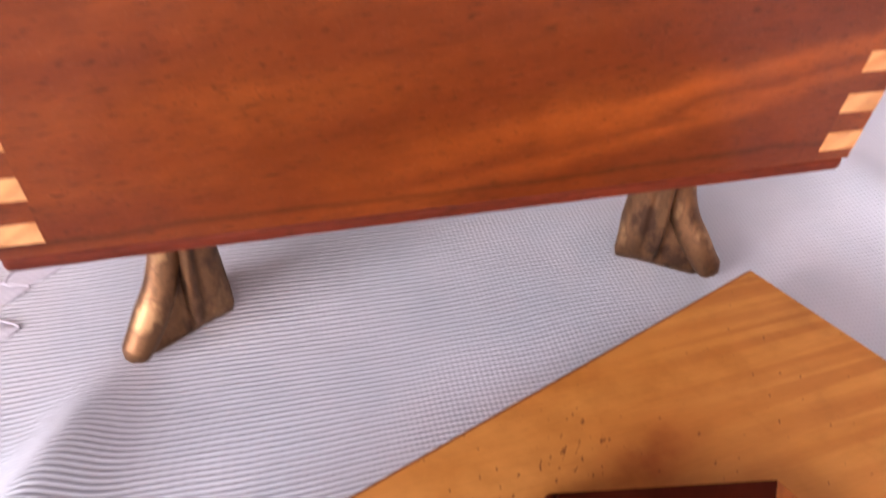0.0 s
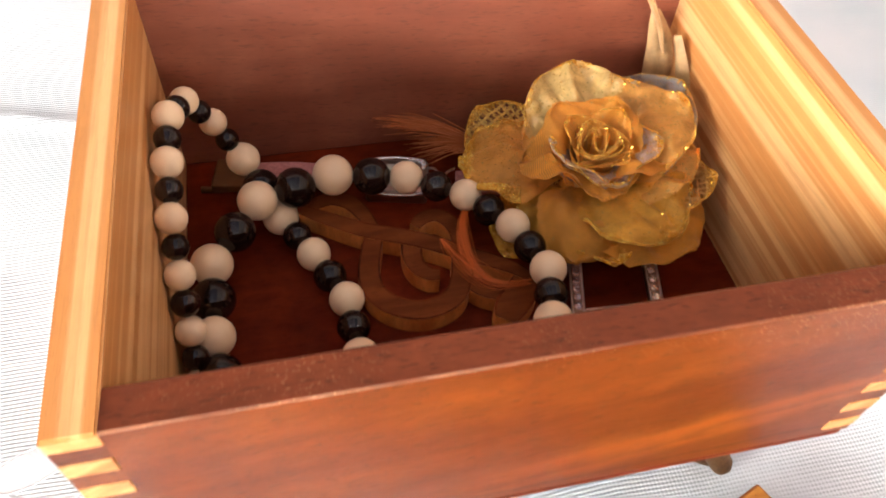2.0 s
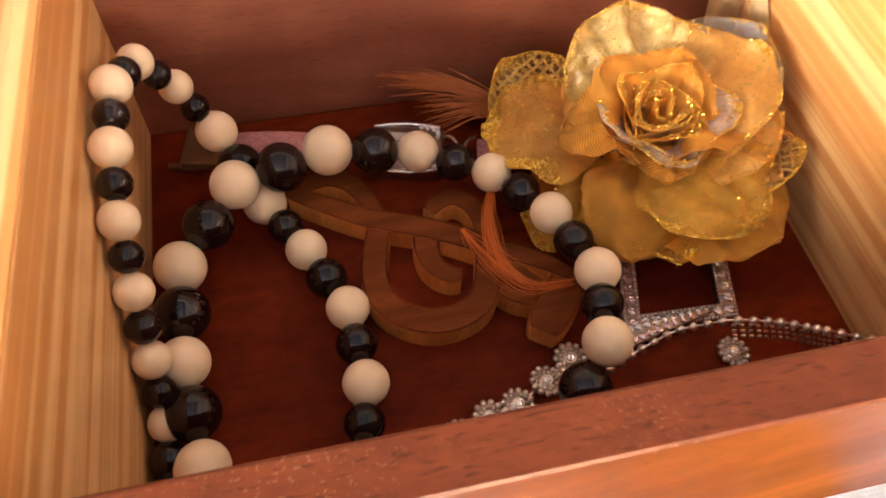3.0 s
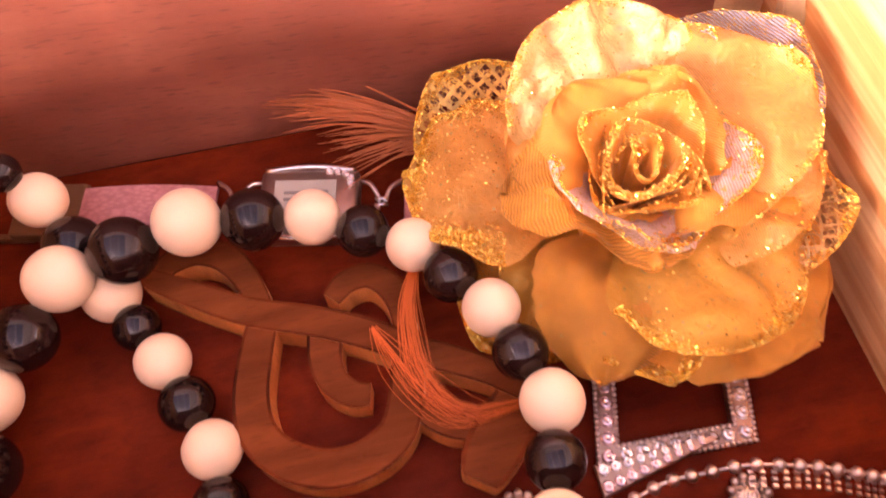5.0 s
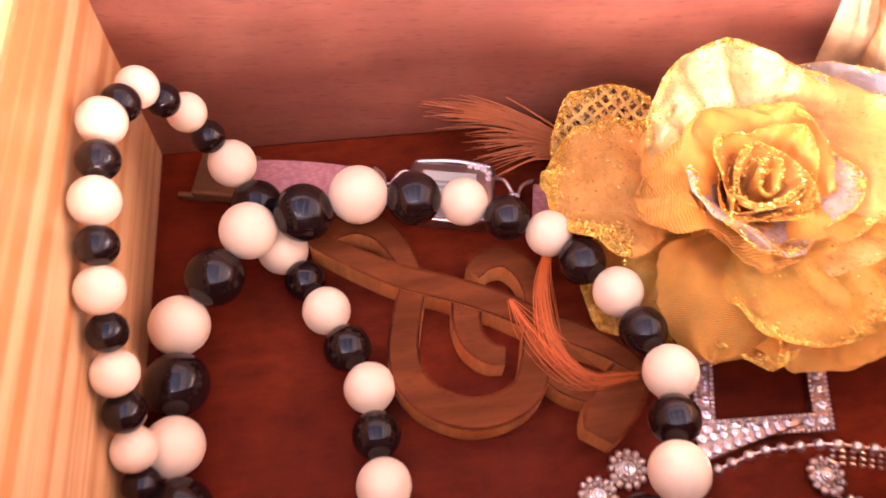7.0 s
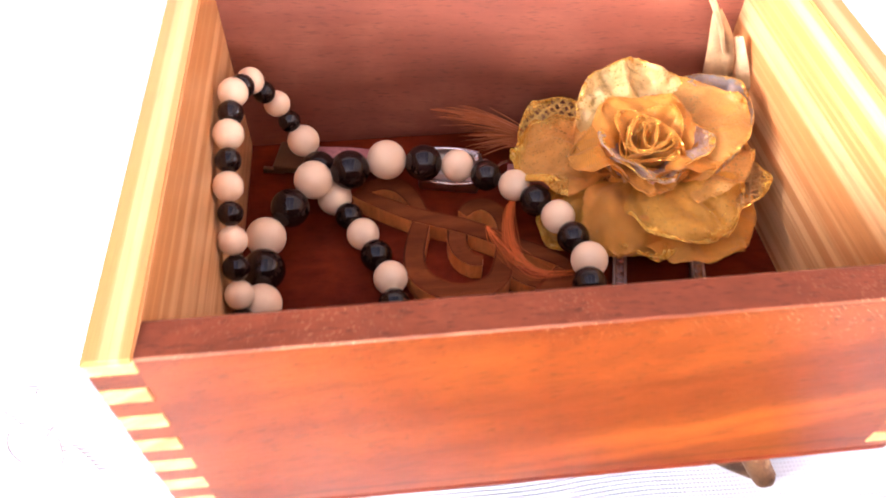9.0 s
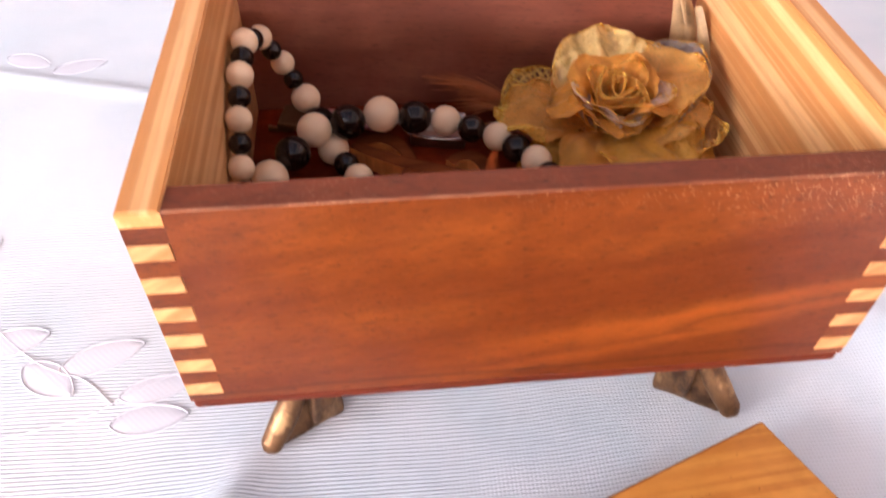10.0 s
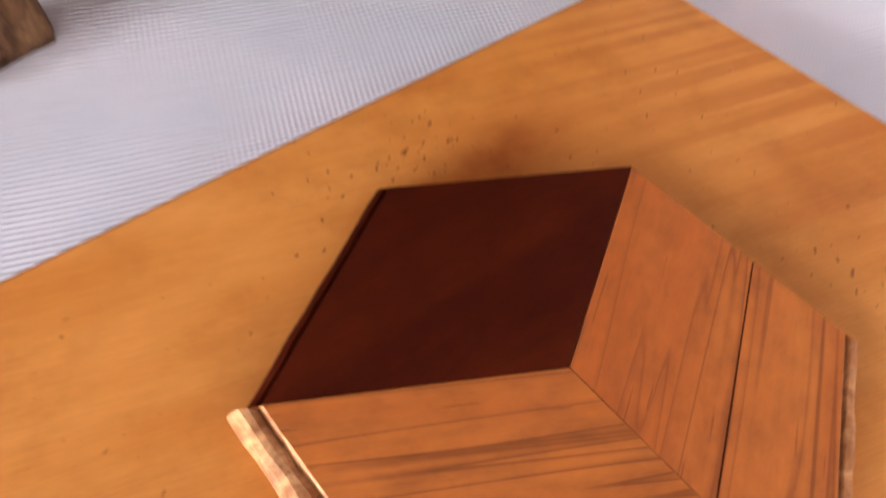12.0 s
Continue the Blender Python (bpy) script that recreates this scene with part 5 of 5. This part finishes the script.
CLEF_Z = Z_FLOOR + 0.0002
clef = thing("wooden_clef", (0, -0.0016, CLEF_Z), "brown sawn wooden clef-shaped cutout lying in the box", "ornament")
CLEF = [
    ([(-49.5, 105.5), (-43.6, 101.6), (-37.3, 97.6), (-30.5, 93.6), (-23.7, 90.7), (-15.1, 87.2), (-6.7, 82.7), (0.1, 78.1), (7.1, 74.5), (13.8, 70.2), (18.6, 65.6)], swell(0.0034, 0.0065, 0.45)),
    ([(-48.0, 104.0), (-44.5, 107.6), (-39.0, 109.0), (-33.6, 106.6), (-29.9, 101.0), (-27.0, 93.0)], swell(0.0044, 0.0066)),
    ([(-27.3, 91.0), (-29.7, 83.3), (-31.3, 75.3), (-30.5, 68.4), (-26.2, 62.9), (-19.2, 59.6), (-12.0, 59.9), (-6.1, 63.2), (-3.1, 69.3), (-1.3, 77.0)], swell(0.0058, 0.0073, 0.5)),
    ([(-1.0, 79.0), (-0.3, 87.0), (-1.9, 92.5), (-5.5, 95.8), (-10.2, 95.2), (-13.6, 92.2)], swell(0.0038, 0.0058, 0.6)),
    ([(-15.2, 88.0), (-16.6, 81.0), (-15.8, 75.8), (-12.8, 72.3), (-9.4, 71.4)], lambda t: 0.0074 - 0.0030 * t),
    ([(18.2, 66.4), (14.3, 60.8), (9.8, 55.8), (6.6, 51.4)], swell(0.0060, 0.0108, 0.6)),
    ([(-2.6, 73.0), (-1.2, 67.6), (2.5, 63.2), (8.0, 60.8), (13.8, 61.0), (17.6, 64.0)], swell(0.0036, 0.0046, 0.6)),
]
for k, (points, width) in enumerate(CLEF):
    stroke(points, width, 0.0, 0.0068 - 0.00004 * k, clef, [M_CLEF, M_CLEF_CUT, M_CLEF_BURNT])

# ---- wrist watch ----
watch = thing("wrist_watch", pose(-0.0150, 0.1150, Z_FLOOR, 0, 0, -12), "silver wrist watch with a pink woven strap in the box", "watch")
case = box(-0.0108, 0.0108, -0.0085, 0.0085, 0.0004, 0.0062, 0.0016, None, 3)
case_ob = part("case", case, M_CASE, watch, "polished silver case", True)
part("dial", box(-0.0075, 0.0060, -0.0052, 0.0052, 0.0060, 0.00655, 0.0002), M_DIAL, case_ob, "pale grey dial")
for x, y, w, h in ((-0.003, 0.0018, 0.0045, 0.0007), (-0.003, 0.0002, 0.0045, 0.0007), (0.0035, 0.0018, 0.0015, 0.0012), (0.0035, -0.001, 0.0015, 0.0012)):
    part("dial_bar", box(x - w / 2, x + w / 2, y - h / 2, y + h / 2, 0.0064, 0.00668), M_DIAL_BAR, case_ob)
for sy in (-1, 1):
    rail = [Vector((-0.0098 + 0.0196 * k / 12, sy * (0.0078 + 0.0012 * math.sin(math.pi * k / 12)), 0.0058)) for k in range(13)]
    part("rail", tube(rail, 0.0007, 8), M_SILVER, case_ob, "", True)
gem = bmesh.new()
gem_rings = [[gem.verts.new((r * math.cos(math.pi * (k + turn) / 5), r * math.sin(math.pi * (k + turn) / 5), z)) for k in range(10)] for r, z, turn in ((1.0, -0.35, 0), (1.0, 0.0, 0), (0.72, 0.30, 0.5), (0.40, 0.36, 0))]
for a, b in zip(gem_rings, gem_rings[1:]):
    for k in range(10):
        j = (k + 1) % 10
        gem.faces.new((a[k], a[j], b[k])), gem.faces.new((a[j], b[j], b[k]))
tip = gem.verts.new((0, 0, 0.22))
for k in range(10):
    gem.faces.new((gem_rings[-1][k], gem_rings[-1][(k + 1) % 10], tip))
bmesh.ops.recalc_face_normals(gem, faces=gem.faces)
gem_mesh = bpy.data.meshes.new("crystal")
gem.to_mesh(gem_mesh)
gem_pink_mesh = gem_mesh.copy()
gem.free()
gem_mesh.materials.append(M_GEM), gem_pink_mesh.materials.append(M_GEM_PINK)
for x, y in ((0.0042, 0.0074), (0.0060, 0.0072), (0.0078, 0.0068), (0.0090, 0.0056), (0.0090, 0.0040)):
    share("crystal", gem_mesh, case_ob, Matrix.Translation((x, y, 0.0066)) @ Matrix.Scale(0.0009, 4))
for sx in (-1, 1):
    for k, lean in enumerate((1, -1)):
        loop = spline([(sx * 0.0105, lean * 0.006, 0.004), (sx * 0.0130, lean * 0.0048, 0.0052), (sx * 0.0150, lean * 0.0015, 0.0050), (sx * 0.0152, 0, 0.0048)], 14)
        part("link", tube(loop, 0.0006, 8), M_SILVER, watch, "", True)
    for dy in (-0.0008, 0.0008):
        part("pin", tube([Vector((sx * 0.0142, dy, 0.0052)), Vector((sx * 0.0172, dy, 0.0052))], 0.0005, 8), M_SILVER, watch, "", True)
    far = spline([(sx * 0.0165, 0, 0.005), (sx * 0.0175, 0.0035, 0.005), (sx * 0.0205, 0.0062, 0.0045)], 10)
    part("link", tube(far, 0.0006, 8), M_SILVER, watch, "", True)
strap = bmesh.new()
rows = []
for k in range(19):
    t = k / 18
    x = -0.0205 - 0.0290 * t
    z = 0.0035 + 0.0012 * math.sin(t * 3)
    rows.append([strap.verts.new((x, y, z + dz)) for y, dz in ((-0.0052, 0), (-0.0050, 0.0013), (0.0050, 0.0013), (0.0052, 0))])
for a, b in zip(rows, rows[1:]):
    for k in range(4):
        strap.faces.new((a[k], b[k], b[(k + 1) % 4], a[(k + 1) % 4]))
strap.faces.new(rows[0]), strap.faces.new(rows[-1][::-1])
bmesh.ops.recalc_face_normals(strap, faces=strap.faces)
part("strap", strap, M_STRAP, watch, "pink woven strap", False)
part("clasp", box(-0.0640, -0.0490, -0.0066, 0.0066, 0.0015, 0.0050, 0.0008), M_GOLDEN, watch, "brown metal strap end")
part("tongue", box(-0.0680, -0.0600, -0.0062, -0.0046, 0.0005, 0.0025, 0.0004), M_GOLDEN, watch)
short = box(0.0205, 0.0420, -0.0052, 0.0052, 0.0030, 0.0044, 0.0005)
part("strap", short, M_STRAP, watch, "pink woven strap")

# ---- rhinestone buckle ----
buckle = thing("rhinestone_buckle", (0.0470, 0.0605, Z_FLOOR), "silver belt buckle set with round clear crystals", "buckle")
OUT = [Vector(p) - Vector((0.0470, 0.0605)) for p in ((0.0365, 0.0775), (0.0642, 0.0705), (0.0585, 0.0464), (0.0285, 0.0478))]
bar_bm = bmesh.new()
IN = [Vector((p.x * 0.74, p.y * 0.72)) for p in OUT]
for k in range(4):
    j = (k + 1) % 4
    prism([OUT[k], IN[k], IN[j], OUT[j]], 0.0006, 0.0030, 0, bar_bm)
bar_ob = part("bar_frame", bar_bm, M_SETTING, buckle, "cast silver frame")
ball = bmesh.new()
bmesh.ops.create_icosphere(ball, subdivisions=2, radius=1.0)
ball_mesh = bpy.data.meshes.new("bead")
ball.to_mesh(ball_mesh)
ball.free()
ball_mesh.materials.append(M_OLD_SILVER)
ball_mesh.polygons.foreach_set("use_smooth", [True] * len(ball_mesh.polygons))
for k in range(4):
    a, b = OUT[k] * 0.87, OUT[(k + 1) % 4] * 0.87
    count = round((b - a).length / 0.0034)
    for q in range(count):
        p = a.lerp(b, q / count)
        pink = k == 3 or (k == 0 and q < 2)
        share("crystal", gem_pink_mesh if pink else gem_mesh, bar_ob, Matrix.Translation((p.x, p.y, 0.0034)) @ Matrix.Scale(0.00142, 4))
    for ring, step, size in ((1.0, 0.0011, 0.0005), (0.75, 0.0011, 0.0005)):
        a, b = OUT[k] * ring, OUT[(k + 1) % 4] * ring
        count = round((b - a).length / step)
        for q in range(count):
            p = a.lerp(b, q / count)
            share("bead", ball_mesh, bar_ob, Matrix.Translation((p.x, p.y, 0.0030)) @ Matrix.Scale(size, 4))
prong = part("prong", prism([(-0.0195, -0.0180), (-0.0195, -0.0120), (0.003, -0.0115), (0.005, -0.0125)], 0.0032, 0.0044, 0.0003), M_SETTING, buckle)
for q in range(9):
    for side in (-1, 1):
        narrow = 1 - q / 10
        share("crystal", gem_pink_mesh if side < 0 else gem_mesh, prong, Matrix.Translation((-0.0182 + 0.0024 * q, -0.0147 + 0.00032 * q + side * 0.0015 * narrow, 0.0047)) @ Matrix.Scale(0.0006 + 0.0006 * narrow, 4))

# ---- chains ----
chain = thing("cup_chain", (0.055, 0.042, Z_FLOOR), "narrow silver chain band with a row of round beads", "chain")
CHAIN = [(0.0200, 0.0375, 0.0605), (0.0252, 0.0392, 0.0625), (0.0308, 0.0406, 0.0640), (0.0374, 0.0420, 0.0655), (0.0436, 0.0418, 0.0665), (0.0509, 0.0414, 0.0670), (0.0579, 0.0398, 0.0670), (0.0637, 0.0381, 0.0670), (0.0692, 0.0357, 0.0670), (0.0733, 0.0340, 0.0670), (0.0800, 0.0312, 0.0665), (0.0866, 0.0290, 0.0655)]
base = Vector((0.055, 0.042, Z_FLOOR))
line = spline(CHAIN, 22)
for p in line:
    share("bead", ball_mesh, chain, Matrix.Translation(p - base) @ Matrix.Scale(0.00118, 4))
part("cord", tube([p - base for p in spline(CHAIN, 60)], 0.00035, 6), M_OLD_SILVER, chain, "thin silver cord", True)
mesh_bm = bmesh.new()
fine = spline(CHAIN[5:], 44)
for row in range(1, 4):
    drop = [p - base + Vector((0.0, -0.0010 * row, -0.0008 * row)) for p in fine]
    for k in range(0, len(drop) - 1, 2):
        tube([drop[k], drop[k].lerp(drop[k + 1], 0.9)], 0.00042, 5, mesh_bm)
tagged(part("fine_mesh", mesh_bm, M_OLD_SILVER, chain, "fine silver links"), kind="stuff")


def rosette_mesh():
    """The plate of a flower-shaped link, with the collar for its stone."""
    bm = bmesh.new()
    bmesh.ops.create_cone(bm, cap_ends=True, segments=20, radius1=0.0029, radius2=0.0027, depth=0.0012, matrix=Matrix.Translation((0, 0, 0.0008)))
    ring = [Vector((0.0012 * math.cos(2 * math.pi * k / 16), 0.0012 * math.sin(2 * math.pi * k / 16), 0.0018)) for k in range(17)]
    tube(ring, 0.0003, 6, bm)
    me = bpy.data.meshes.new("rosette")
    bm.to_mesh(me)
    bm.free()
    me.materials.append(M_OLD_SILVER)
    me.polygons.foreach_set("use_smooth", [True] * len(me.polygons))
    return me


rosette = rosette_mesh()
rosette_chain = thing("rosette_chain", (0.03, 0.03, Z_FLOOR), "silver chain of small flower-shaped links on the box floor", "chain")
base = Vector((0.03, 0.03, Z_FLOOR))
for k, (x, y) in enumerate(((53.7, 37.3), (56.7, 28.8), (60.8, 21.0), (66, 14.5), (12.5, 43.9), (5.0, 39.0), (-3.5, 34.8), (-10.9, 33.2), (-19, 30), (-27, 26))):
    link = share("rosette", rosette, rosette_chain, Matrix.Translation(Vector((x / 1000, y / 1000, Z_FLOOR + 0.0002)) - base) @ Euler((0.1 * math.sin(k), 0.1 * math.cos(3 * k), k)).to_matrix().to_4x4() @ Matrix.Scale(1.14, 4))
    share("crystal", gem_mesh, link, Matrix.Translation((0, 0, 0.0018)) @ Matrix.Scale(0.0010, 4))
    for q in range(12):
        a = 2 * math.pi * q / 12
        share("ball", ball_mesh, link, Matrix.Translation((0.0031 * math.cos(a), 0.0031 * math.sin(a), 0.0013)) @ Matrix.Scale(0.00078, 4))
        share("ball", ball_mesh, link, Matrix.Translation((0.0021 * math.cos(a + 0.26), 0.0021 * math.sin(a + 0.26), 0.0016)) @ Matrix.Scale(0.0004, 4))
for run in (((53.7, 37.3), (56.7, 28.8), (60.8, 21.0), (66, 14.5)), ((12.5, 43.9), (5.0, 39.0), (-3.5, 34.8), (-10.9, 33.2), (-19, 30), (-27, 26))):
    part("wire", tube([Vector((x / 1000, y / 1000, Z_FLOOR + 0.001)) - base for x, y in run], 0.0005, 6), M_OLD_SILVER, rosette_chain)
